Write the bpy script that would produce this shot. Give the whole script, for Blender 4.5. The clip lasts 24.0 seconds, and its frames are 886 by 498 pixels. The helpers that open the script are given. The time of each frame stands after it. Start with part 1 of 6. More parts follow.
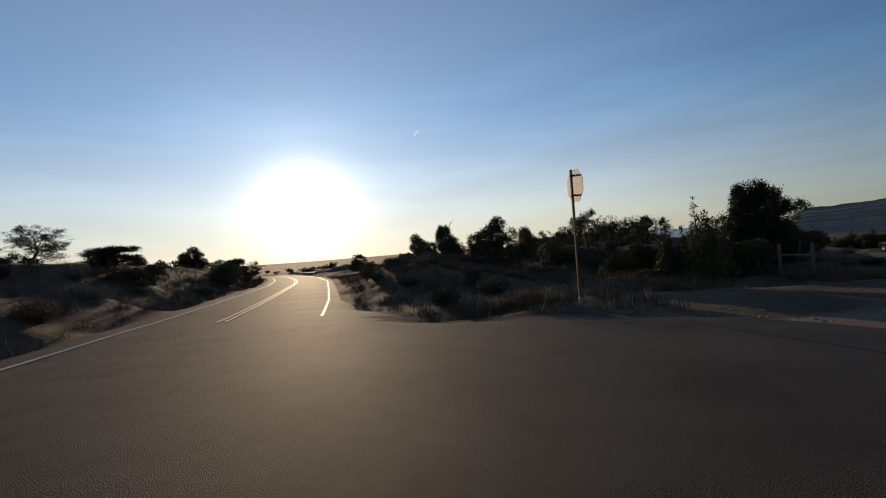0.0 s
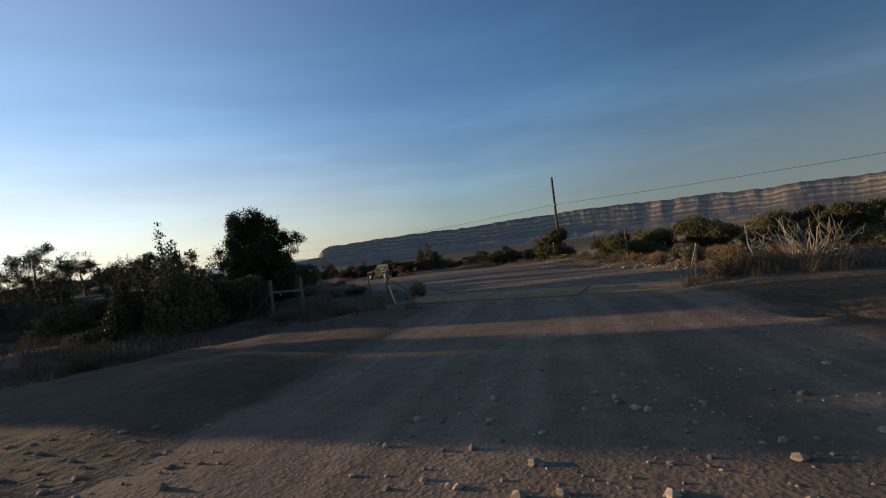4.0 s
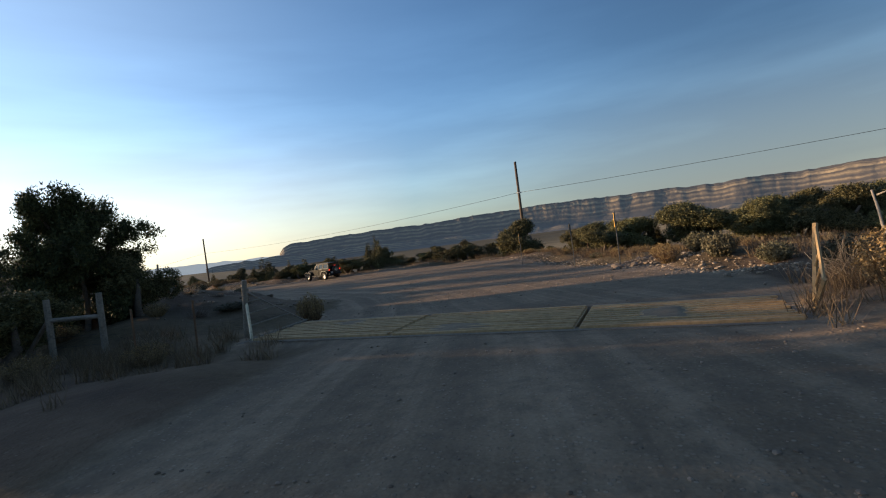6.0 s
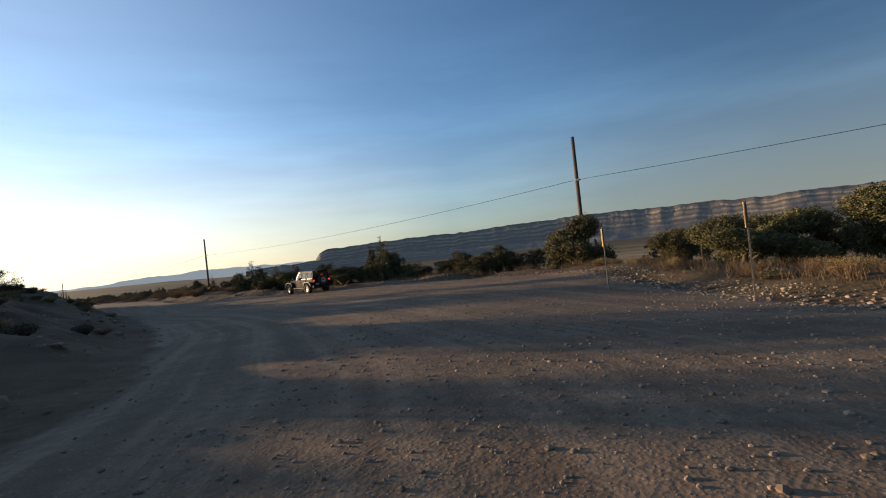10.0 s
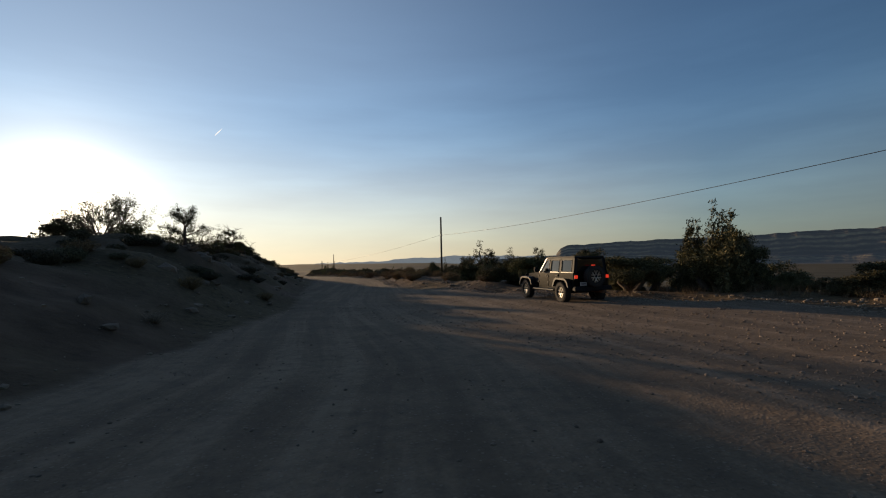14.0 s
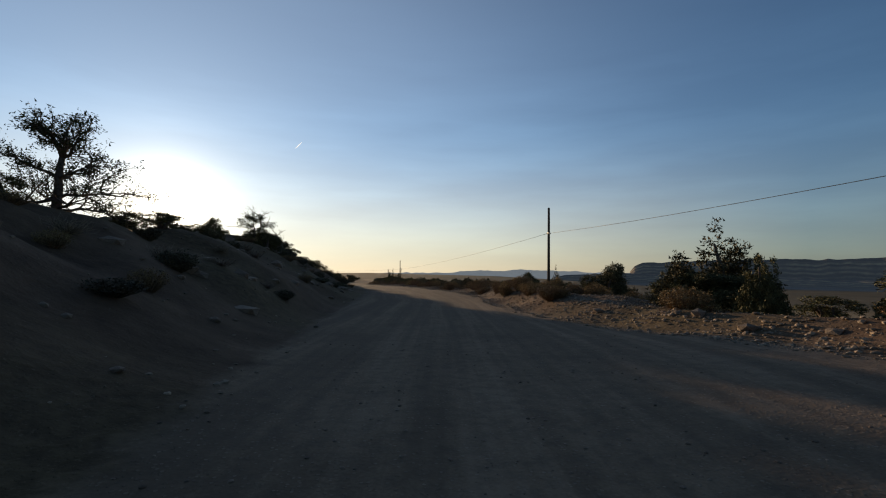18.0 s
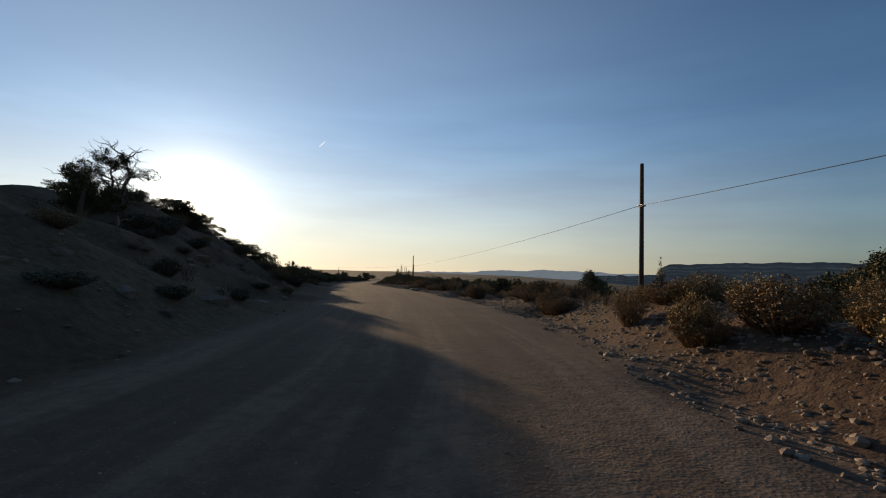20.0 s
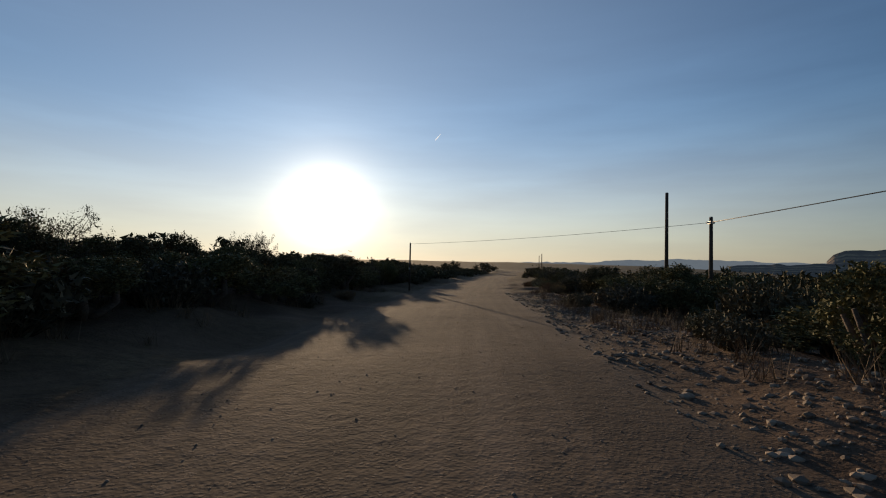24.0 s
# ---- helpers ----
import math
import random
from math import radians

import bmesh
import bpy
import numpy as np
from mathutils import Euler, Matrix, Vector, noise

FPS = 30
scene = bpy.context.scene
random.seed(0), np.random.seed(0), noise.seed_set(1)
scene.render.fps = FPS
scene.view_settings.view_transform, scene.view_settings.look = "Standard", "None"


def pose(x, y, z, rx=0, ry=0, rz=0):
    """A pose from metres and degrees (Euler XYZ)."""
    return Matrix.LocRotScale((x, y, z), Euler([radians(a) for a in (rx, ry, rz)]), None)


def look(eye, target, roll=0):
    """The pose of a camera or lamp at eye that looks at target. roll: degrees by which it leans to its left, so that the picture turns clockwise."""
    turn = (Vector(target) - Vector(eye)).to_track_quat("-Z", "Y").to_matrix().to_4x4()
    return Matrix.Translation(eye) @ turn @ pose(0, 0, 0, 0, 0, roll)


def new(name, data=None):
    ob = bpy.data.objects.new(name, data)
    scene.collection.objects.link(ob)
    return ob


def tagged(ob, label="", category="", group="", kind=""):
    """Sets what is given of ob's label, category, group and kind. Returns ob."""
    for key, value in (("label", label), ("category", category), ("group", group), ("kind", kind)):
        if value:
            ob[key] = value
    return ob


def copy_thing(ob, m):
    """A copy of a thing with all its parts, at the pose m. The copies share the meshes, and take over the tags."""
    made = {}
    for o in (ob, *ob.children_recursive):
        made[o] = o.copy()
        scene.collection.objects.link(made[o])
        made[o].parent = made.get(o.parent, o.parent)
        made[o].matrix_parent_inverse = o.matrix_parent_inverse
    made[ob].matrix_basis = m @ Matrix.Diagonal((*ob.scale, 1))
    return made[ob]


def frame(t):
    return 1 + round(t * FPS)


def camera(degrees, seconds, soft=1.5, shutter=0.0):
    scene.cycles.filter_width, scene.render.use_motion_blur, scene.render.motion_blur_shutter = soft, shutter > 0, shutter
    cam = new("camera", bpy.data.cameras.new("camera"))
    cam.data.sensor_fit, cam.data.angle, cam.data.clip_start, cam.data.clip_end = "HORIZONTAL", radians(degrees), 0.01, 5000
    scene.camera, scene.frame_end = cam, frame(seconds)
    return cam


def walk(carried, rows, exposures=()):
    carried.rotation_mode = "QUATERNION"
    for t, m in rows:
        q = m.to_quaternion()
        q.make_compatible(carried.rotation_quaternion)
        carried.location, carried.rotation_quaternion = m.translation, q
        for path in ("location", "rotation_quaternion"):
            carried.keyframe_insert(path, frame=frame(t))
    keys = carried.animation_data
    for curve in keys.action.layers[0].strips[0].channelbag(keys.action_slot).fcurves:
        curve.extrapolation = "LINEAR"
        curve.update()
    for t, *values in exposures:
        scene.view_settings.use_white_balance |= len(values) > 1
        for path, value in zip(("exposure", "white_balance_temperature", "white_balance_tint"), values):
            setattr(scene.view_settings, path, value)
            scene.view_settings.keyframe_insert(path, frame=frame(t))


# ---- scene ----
import functools

cam = camera(87.6, 24.0, soft=1.1)
PATH = [
    (0.0, (0.525, 0.035, 1.381), (0.485, 10.035, 1.436), -4.20),
    (1.0, (0.993, 1.013, 1.352), (2.613, 10.881, 1.367), -4.30),
    (2.0, (1.706, 1.901, 1.340), (5.230, 11.259, 1.430), -4.20),
    (3.0, (3.046, 2.428, 1.201), (8.982, 10.475, 1.326), -5.25),
    (3.5, (4.250, 3.400, 1.150), (11.492, 10.296, 1.220), -6.00),
    (5.5, (10.779, 6.867, 0.903), (19.067, 12.459, 0.698), -7.50),
    (6.0, (12.411, 7.622, 0.799), (20.712, 13.193, 0.554), -7.55),
    (6.5, (13.919, 8.289, 0.708), (22.216, 13.867, 0.499), -7.50),
    (7.0, (15.286, 8.930, 0.653), (23.579, 14.514, 0.458), -7.38),
    (7.5, (16.818, 9.663, 0.606), (25.070, 15.309, 0.421), -7.15),
    (8.0, (18.342, 10.425, 0.530), (26.546, 16.142, 0.415), -6.90),
    (8.5, (19.936, 11.289, 0.441), (28.060, 17.118, 0.326), -6.67),
    (9.0, (21.214, 12.275, 0.368), (29.292, 18.169, 0.303), -6.55),
    (9.5, (22.553, 13.386, 0.312), (30.557, 19.380, 0.307), -6.57),
    (10.0, (23.947, 14.656, 0.247), (31.836, 20.801, 0.277), -6.22),
    (10.5, (25.410, 16.075, 0.179), (32.940, 22.655, 0.209), -5.50),
    (11.0, (26.929, 17.665, 0.136), (33.768, 24.959, 0.246), -4.90),
    (11.5, (28.351, 19.540, 0.114), (34.353, 27.537, 0.249), -4.30),
    (13.5, (33.425, 28.451, -0.273), (37.496, 37.582, -0.048), -2.40),
    (14.0, (34.624, 30.733, -0.332), (38.519, 39.939, -0.057), -1.20),
    (15.5, (36.609, 38.086, -0.487), (39.709, 47.587, -0.132), 0.30),
    (16.0, (36.967, 40.679, -0.606), (39.831, 50.252, -0.216), 0.55),
    (17.0, (37.448, 46.059, -0.802), (40.043, 55.706, -0.347), 0.60),
    (18.0, (38.383, 51.707, -0.891), (40.928, 61.362, -0.341), 0.88),
    (18.5, (38.896, 54.409, -0.972), (41.376, 64.080, -0.412), 1.00),
    (20.5, (45.000, 78.200, -1.060), (46.803, 88.025, -0.598), 1.70),
    (21.0, (46.000, 84.800, -1.035), (47.408, 94.696, -0.730), 1.70),
    (21.5, (46.600, 91.500, -1.010), (47.558, 101.451, -0.783), 1.70),
    (22.0, (46.800, 98.300, -1.012), (47.262, 108.289, -0.907), 1.35),
    (22.5, (46.700, 105.300, -1.075), (46.852, 115.299, -1.066), 1.20),
    (23.0, (46.300, 113.600, -1.208), (46.118, 123.598, -1.271), 1.00),
    (23.2, (46.050, 118.400, -1.284), (45.579, 128.388, -1.390), 0.80),
    (23.3, (45.900, 121.600, -1.330), (45.249, 131.577, -1.130), 1.10),
    (23.4, (45.800, 124.600, -1.380), (45.155, 134.577, -1.171), 1.10),
    (23.6, (45.800, 128.800, -1.462), (45.172, 138.777, -1.192), 1.10),
    (23.8, (45.900, 134.733, -1.575), (45.368, 144.716, -1.327), 1.10),
    (24.0, (46.100, 141.000, -1.700), (45.708, 150.989, -1.430), 1.10),
]
EXPOSURE = [(0.0, 0.35, 6600, 10), (2.0, 0.35, 6600, 10), (3.0, 0.42, 6700, 10), (3.5, 0.65, 6700, 10), (5.5, 1.55, 7100, 10), (7.5, 1.6, 7100, 10), (9.0, 1.4, 7100, 10), (11.5, 1.15, 7200, 10), (14.0, 0.55, 7300, 10), (18.0, 0.5, 7200, 10), (21.0, 0.42, 6950, 10), (24.0, 0.25, 6950, 10)]
walk(cam, [(t, look(eye, target, roll)) for t, eye, target, roll in PATH], EXPOSURE)

SUN_AZ, SUN_EL = -16.5, 6.2      # degrees: left of straight ahead, above the horizon


def sun_way():
    a, e = radians(SUN_AZ), radians(SUN_EL)
    return Vector((math.sin(a) * math.cos(e), math.cos(a) * math.cos(e), math.sin(e)))


def make_sky():
    world = bpy.data.worlds.new("evening_sky")
    scene.world = world
    world.use_nodes = True
    nt = world.node_tree
    back = nt.nodes["Background"]
    sky = nt.nodes.new("ShaderNodeTexSky")
    sky.sky_type, sky.sun_disc = "NISHITA", False
    sky.sun_elevation, sky.sun_rotation = radians(SUN_EL), radians(SUN_AZ)
    sky.altitude, sky.air_density, sky.dust_density, sky.ozone_density = 1700, 1.0, 0.25, 2.6
    deep = nt.nodes.new("ShaderNodeHueSaturation")
    deep.inputs["Saturation"].default_value, deep.inputs["Hue"].default_value = 1.06, 0.505
    nt.links.new(sky.outputs[0], deep.inputs["Color"])
    # thin streaks of high cloud
    where = nt.nodes.new("ShaderNodeTexCoord")
    mapping = nt.nodes.new("ShaderNodeMapping")
    mapping.inputs["Rotation"].default_value = (0, radians(-9), radians(20))
    mapping.inputs["Scale"].default_value = (0.8, 0.8, 5.5)
    cloud = nt.nodes.new("ShaderNodeTexNoise")
    cloud.inputs["Scale"].default_value, cloud.inputs["Detail"].default_value = 2.1, 5
    cloud.inputs["Roughness"].default_value = 0.55
    ramp = nt.nodes.new("ShaderNodeMapRange")
    ramp.inputs["From Min"].default_value, ramp.inputs["From Max"].default_value = 0.42, 0.72
    ramp.inputs["To Max"].default_value = 0.6
    up = nt.nodes.new("ShaderNodeSeparateXYZ")
    low = nt.nodes.new("ShaderNodeMapRange")
    low.inputs["From Min"].default_value, low.inputs["From Max"].default_value = 0.55, 0.05
    both = nt.nodes.new("ShaderNodeMath")
    both.operation = "MULTIPLY"
    mix = nt.nodes.new("ShaderNodeMix")
    mix.data_type, mix.blend_type = "RGBA", "MIX"
    white = nt.nodes.new("ShaderNodeMix")
    white.data_type, white.blend_type = "RGBA", "MULTIPLY"
    white.inputs[0].default_value = 1
    white.inputs[7].default_value = (1.9, 1.75, 1.6, 1)
    link = nt.links.new
    link(where.outputs["Generated"], mapping.inputs["Vector"])
    link(mapping.outputs[0], cloud.inputs["Vector"])
    link(cloud.outputs[0], ramp.inputs["Value"])
    link(where.outputs["Generated"], up.inputs[0])
    link(up.outputs[2], low.inputs["Value"])
    link(ramp.outputs[0], both.inputs[0])
    link(low.outputs[0], both.inputs[1])
    link(both.outputs[0], mix.inputs[0])
    # deeper blue on the side away from the sun
    near = nt.nodes.new("ShaderNodeVectorMath")
    near.operation = "DOT_PRODUCT"
    near.inputs[1].default_value = sun_way()
    link(where.outputs["Generated"], near.inputs[0])
    away = nt.nodes.new("ShaderNodeMapRange")
    away.interpolation_type = "SMOOTHSTEP"
    for key, value in (("From Min", -0.42), ("From Max", 0.36), ("To Min", 0.56), ("To Max", 1.08)):
        away.inputs[key].default_value = value
    link(near.outputs["Value"], away.inputs["Value"])
    blue = nt.nodes.new("ShaderNodeVectorMath")
    blue.operation = "SCALE"
    link(deep.outputs[0], blue.inputs[0])
    link(away.outputs[0], blue.inputs["Scale"])
    link(blue.outputs[0], white.inputs[6])
    link(blue.outputs[0], mix.inputs[6])
    link(white.outputs[2], mix.inputs[7])
    # the bright ring of forward-scattered light that haze draws round the sun
    rings = []
    for power, strength in ((900.0, 26.0), (250.0, 7.0), (40.0, 1.4), (3.2, 1.75)):
        p = nt.nodes.new("ShaderNodeMath")
        p.operation = "POWER"
        p.inputs[1].default_value = power
        clip = nt.nodes.new("ShaderNodeMath")
        clip.operation = "MAXIMUM"
        clip.inputs[1].default_value = 0.0
        s = nt.nodes.new("ShaderNodeMath")
        s.operation = "MULTIPLY"
        s.inputs[1].default_value = strength
        link(near.outputs["Value"], clip.inputs[0])
        link(clip.outputs[0], p.inputs[0])
        link(p.outputs[0], s.inputs[0])
        rings.append(s.outputs[0])
    total = nt.nodes.new("ShaderNodeMath")
    total.operation = "ADD"
    link(rings[0], total.inputs[0])
    link(rings[1], total.inputs[1])
    total3 = nt.nodes.new("ShaderNodeMath")
    total3.operation = "ADD"
    link(rings[2], total3.inputs[0])
    link(rings[3], total3.inputs[1])
    tint = nt.nodes.new("ShaderNodeVectorMath")
    tint.operation = "SCALE"
    tint.inputs[0].default_value = (1.0, 0.9, 0.74)
    link(total.outputs[0], tint.inputs["Scale"])
    pale = nt.nodes.new("ShaderNodeVectorMath")
    pale.operation = "SCALE"
    pale.inputs[0].default_value = (0.82, 0.92, 0.98)
    link(total3.outputs[0], pale.inputs["Scale"])
    glow = nt.nodes.new("ShaderNodeVectorMath")
    glow.operation = "ADD"
    link(tint.outputs[0], glow.inputs[0])
    link(pale.outputs[0], glow.inputs[1])
    out = nt.nodes.new("ShaderNodeVectorMath")
    out.operation = "ADD"
    # warm dust lying low over the desert, brighter towards the sun
    dust_low = nt.nodes.new("ShaderNodeMapRange")
    dust_low.interpolation_type = "SMOOTHERSTEP"
    for key, value in (("From Min", 0.34), ("From Max", -0.06), ("To Min", 0.0), ("To Max", 0.8)):
        dust_low.inputs[key].default_value = value
    link(up.outputs[2], dust_low.inputs["Value"])
    toward = nt.nodes.new("ShaderNodeMapRange")
    for key, value in (("From Min", 0.35), ("From Max", 1.0), ("To Min", 0.0), ("To Max", 1.0)):
        toward.inputs[key].default_value = value
    link(near.outputs["Value"], toward.inputs["Value"])
    dust = nt.nodes.new("ShaderNodeMix")
    dust.data_type = "RGBA"
    dust.inputs[6].default_value, dust.inputs[7].default_value = (1.0, 1.12, 1.3, 1), (5.6, 4.6, 3.6, 1)
    link(toward.outputs[0], dust.inputs[0])
    veil = nt.nodes.new("ShaderNodeMix")
    veil.data_type = "RGBA"
    link(dust_low.outputs[0], veil.inputs[0])
    link(mix.outputs[2], veil.inputs[6])
    link(dust.outputs[2], veil.inputs[7])
    link(veil.outputs[2], out.inputs[0])
    link(glow.outputs[0], out.inputs[1])
    link(out.outputs[0], back.inputs["Color"])
    back.inputs["Strength"].default_value = 0.09


make_sky()
sun_data = bpy.data.lights.new("sun", "SUN")
sun_data.energy, sun_data.angle, sun_data.color = 2.8, radians(0.55), (1.0, 0.74, 0.48)
new("sun", sun_data).matrix_world = look(sun_way() * 60, (0, 0, 0))


# ---- materials ----
def material(name, colour=(0.5, 0.5, 0.5), rough=0.8, metal=0.0):
    m = bpy.data.materials.new(name)
    m.use_nodes = True
    b = m.node_tree.nodes["Principled BSDF"]
    b.inputs["Base Color"].default_value = (*colour, 1)
    b.inputs["Roughness"].default_value, b.inputs["Metallic"].default_value = rough, metal
    return m


def node(m, kind, **values):
    n = m.node_tree.nodes.new(kind)
    for key, value in values.items():
        n.inputs[key.replace("_", " ")].default_value = value
    return n


def link(m, a, b):
    m.node_tree.links.new(a, b)


def place_of(m, object_space=False):
    n = m.node_tree.nodes.new("ShaderNodeTexCoord") if object_space else m.node_tree.nodes.new("ShaderNodeNewGeometry")
    return n.outputs["Object"] if object_space else n.outputs["Position"]


def noise_at(m, where, scale, detail=4.0, rough=0.55):
    n = node(m, "ShaderNodeTexNoise", Scale=scale, Detail=detail, Roughness=rough)
    link(m, where, n.inputs["Vector"])
    return n.outputs[0]


def ramp_of(m, value, stops):
    r = m.node_tree.nodes.new("ShaderNodeValToRGB")
    while len(r.color_ramp.elements) < len(stops):
        r.color_ramp.elements.new(0.5)
    for e, (at, c) in zip(r.color_ramp.elements, stops):
        e.position, e.color = at, (*c, 1)
    link(m, value, r.inputs[0])
    return r.outputs[0]


def span(m, value, a, b, lo=0.0, hi=1.0):
    r = node(m, "ShaderNodeMapRange", From_Min=a, From_Max=b, To_Min=lo, To_Max=hi)
    link(m, value, r.inputs["Value"])
    return r.outputs[0]


def mixed(m, fac, a, b, blend="MIX"):
    n = m.node_tree.nodes.new("ShaderNodeMix")
    n.data_type, n.blend_type = "RGBA", blend
    for slot, v in ((0, fac), (6, a), (7, b)):
        if isinstance(v, (int, float)):
            n.inputs[slot].default_value = v
        elif isinstance(v, tuple):
            n.inputs[slot].default_value = (*v, 1)
        else:
            link(m, v, n.inputs[slot])
    return n.outputs[2]


def times(m, a, b, op="MULTIPLY"):
    n = m.node_tree.nodes.new("ShaderNodeMath")
    n.operation = op
    for k, v in enumerate((a, b)):
        if isinstance(v, (int, float)):
            n.inputs[k].default_value = v
        else:
            link(m, v, n.inputs[k])
    return n.outputs[0]


def bump_of(m, height, strength, distance, before=None):
    n = node(m, "ShaderNodeBump", Strength=strength, Distance=distance)
    link(m, height, n.inputs["Height"])
    if before:
        link(m, before, n.inputs["Normal"])
    return n.outputs[0]


def shader(m):
    return m.node_tree.nodes["Principled BSDF"]


def speckled(name, dark, light, scale, rough=0.85, relief=0.4, depth=0.01, metal=0.0, big=0.0, object_space=True):
    """Two colours mixed by a fine and a coarse noise, with relief of the fine one."""
    m = material(name, light, rough, metal)
    where = place_of(m, object_space)
    fine, coarse = noise_at(m, where, scale, 6, 0.65), noise_at(m, where, scale * 0.12, 3)
    both = times(m, times(m, fine, 0.6), times(m, coarse, 0.4), "ADD")
    colour = ramp_of(m, both, ((0.32, dark), (0.66, light)))
    if big:
        info = m.node_tree.nodes.new("ShaderNodeObjectInfo")
        shade = span(m, info.outputs["Random"], 0, 1, 1 - big, 1 + big)
        hsv = m.node_tree.nodes.new("ShaderNodeHueSaturation")
        link(m, colour, hsv.inputs["Color"])
        link(m, shade, hsv.inputs["Value"])
        colour = hsv.outputs[0]
    link(m, colour, shader(m).inputs["Base Color"])
    link(m, bump_of(m, fine, relief, depth), shader(m).inputs["Normal"])
    return m


def ground_material():
    """Packed gravel where the attribute 'gravel' is 1, stony reddish soil with dry grass where it is 0."""
    m = material("desert_ground", rough=0.95)
    where = place_of(m)
    attr = m.node_tree.nodes.new("ShaderNodeAttribute")
    attr.attribute_name = "gravel"
    big, mid, fine, grit = (noise_at(m, where, s, d, 0.6) for s, d in ((0.09, 4), (0.7, 5), (5.0, 6), (28.0, 4)))
    stone = node(m, "ShaderNodeTexVoronoi", Scale=9.0)
    link(m, where, stone.inputs["Vector"])
    stone_small = node(m, "ShaderNodeTexVoronoi", Scale=26.0)
    link(m, where, stone_small.inputs["Vector"])
    gravel = ramp_of(m, mid, ((0.28, (0.15, 0.1, 0.063)), (0.5, (0.225, 0.152, 0.097)), (0.72, (0.3, 0.207, 0.134))))
    gravel = mixed(m, span(m, grit, 0.35, 0.7, 0, 0.6), gravel, mixed(m, 0.5, gravel, (0.42, 0.325, 0.23)))
    lane = m.node_tree.nodes.new("ShaderNodeAttribute")
    lane.attribute_name = "lane"
    rut = node(m, "ShaderNodeTexNoise", Scale=1.0, Detail=4.0, Roughness=0.6)
    link(m, lane.outputs["Vector"], rut.inputs["Vector"])
    gravel = mixed(m, span(m, rut.outputs[0], 0.45, 0.62, 0, 0.6), gravel, (0.145, 0.102, 0.07))
    gravel = mixed(m, span(m, rut.outputs[0], 0.47, 0.36, 0, 0.45), gravel, (0.37, 0.265, 0.18))
    pebble = node(m, "ShaderNodeTexVoronoi", Scale=24.0, Randomness=1.0)
    link(m, where, pebble.inputs["Vector"])
    pick = m.node_tree.nodes.new("ShaderNodeSeparateColor")
    link(m, pebble.outputs["Color"], pick.inputs[0])
    pebbles = times(m, span(m, pebble.outputs["Distance"], 0.42, 0.3), span(m, pick.outputs[0], 0.62, 0.7))
    gravel = mixed(m, times(m, pebbles, 0.32), gravel, mixed(m, pick.outputs[1], (0.16, 0.125, 0.095), (0.5, 0.4, 0.31)))
    gravel = mixed(m, span(m, fine, 0.55, 0.3, 0, 0.5), gravel, (0.12, 0.088, 0.065))
    # gravel beyond the yard darkened in colour for the backlit shade among its stones
    reach = m.node_tree.nodes.new("ShaderNodeSeparateXYZ")
    link(m, where, reach.inputs[0])
    backlit_gravel = mixed(m, 1.0, gravel, (0.66, 0.66, 0.68), "MULTIPLY")
    gravel = mixed(m, span(m, times(m, reach.outputs[1], times(m, mid, 24.0), "ADD"), 70, 98), gravel, backlit_gravel)
    soil = ramp_of(m, mid, ((0.3, (0.075, 0.046, 0.03)), (0.5, (0.13, 0.082, 0.052)), (0.7, (0.195, 0.125, 0.08))))
    grass = ramp_of(m, fine, ((0.3, (0.07, 0.05, 0.028)), (0.7, (0.18, 0.127, 0.067))))
    soil = mixed(m, span(m, big, 0.42, 0.6), soil, grass)
    soil = mixed(m, span(m, grit, 0.6, 0.75, 0, 0.5), soil, (0.3, 0.225, 0.16))
    # far plain: golden grass with dark brush in drifts
    apart = node(m, "ShaderNodeVectorMath")
    apart.operation = "DISTANCE"
    link(m, where, apart.inputs[0])
    apart.inputs[1].default_value = (40, 60, 0)
    far = span(m, apart.outputs["Value"], 130, 420)
    drift = noise_at(m, where, 0.006, 6, 0.65)
    shrubs = noise_at(m, where, 0.08, 5, 0.7)
    plain = ramp_of(m, drift, ((0.3, (0.09, 0.072, 0.042)), (0.42, (0.27, 0.19, 0.1)), (0.58, (0.42, 0.3, 0.16))))
    plain = mixed(m, span(m, shrubs, 0.56, 0.64, 0, 0.7), plain, (0.07, 0.064, 0.038))
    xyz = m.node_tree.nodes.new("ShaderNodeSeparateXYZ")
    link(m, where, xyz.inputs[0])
    # plain turns darker with growing y
    northward = span(m, xyz.outputs[1], 260, 700, 0, 0.8)
    plain = mixed(m, northward, plain, (0.05, 0.046, 0.03))
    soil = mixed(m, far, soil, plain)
    edge = times(m, attr.outputs["Fac"], span(m, mid, 0.2, 0.8, -0.25, 0.25), "ADD")
    colour = mixed(m, span(m, edge, 0.35, 0.65), soil, gravel)
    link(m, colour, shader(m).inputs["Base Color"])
    loose = span(m, edge, 0.35, 0.65, 1.0, 0.26)
    n1 = bump_of(m, stone_small.outputs["Distance"], 0.4, 0.008, bump_of(m, stone.outputs["Distance"], 0.12, 0.02))
    n2 = bump_of(m, times(m, pebbles, 1.0), 0.55, 0.012, n1)
    n3 = bump_of(m, times(m, fine, loose), 0.8, 0.055, n2)
    link(m, bump_of(m, times(m, mid, loose), 0.5, 0.14, n3), shader(m).inputs["Normal"])
    shader(m).inputs["Specular IOR Level"].default_value = 0.15
    return m


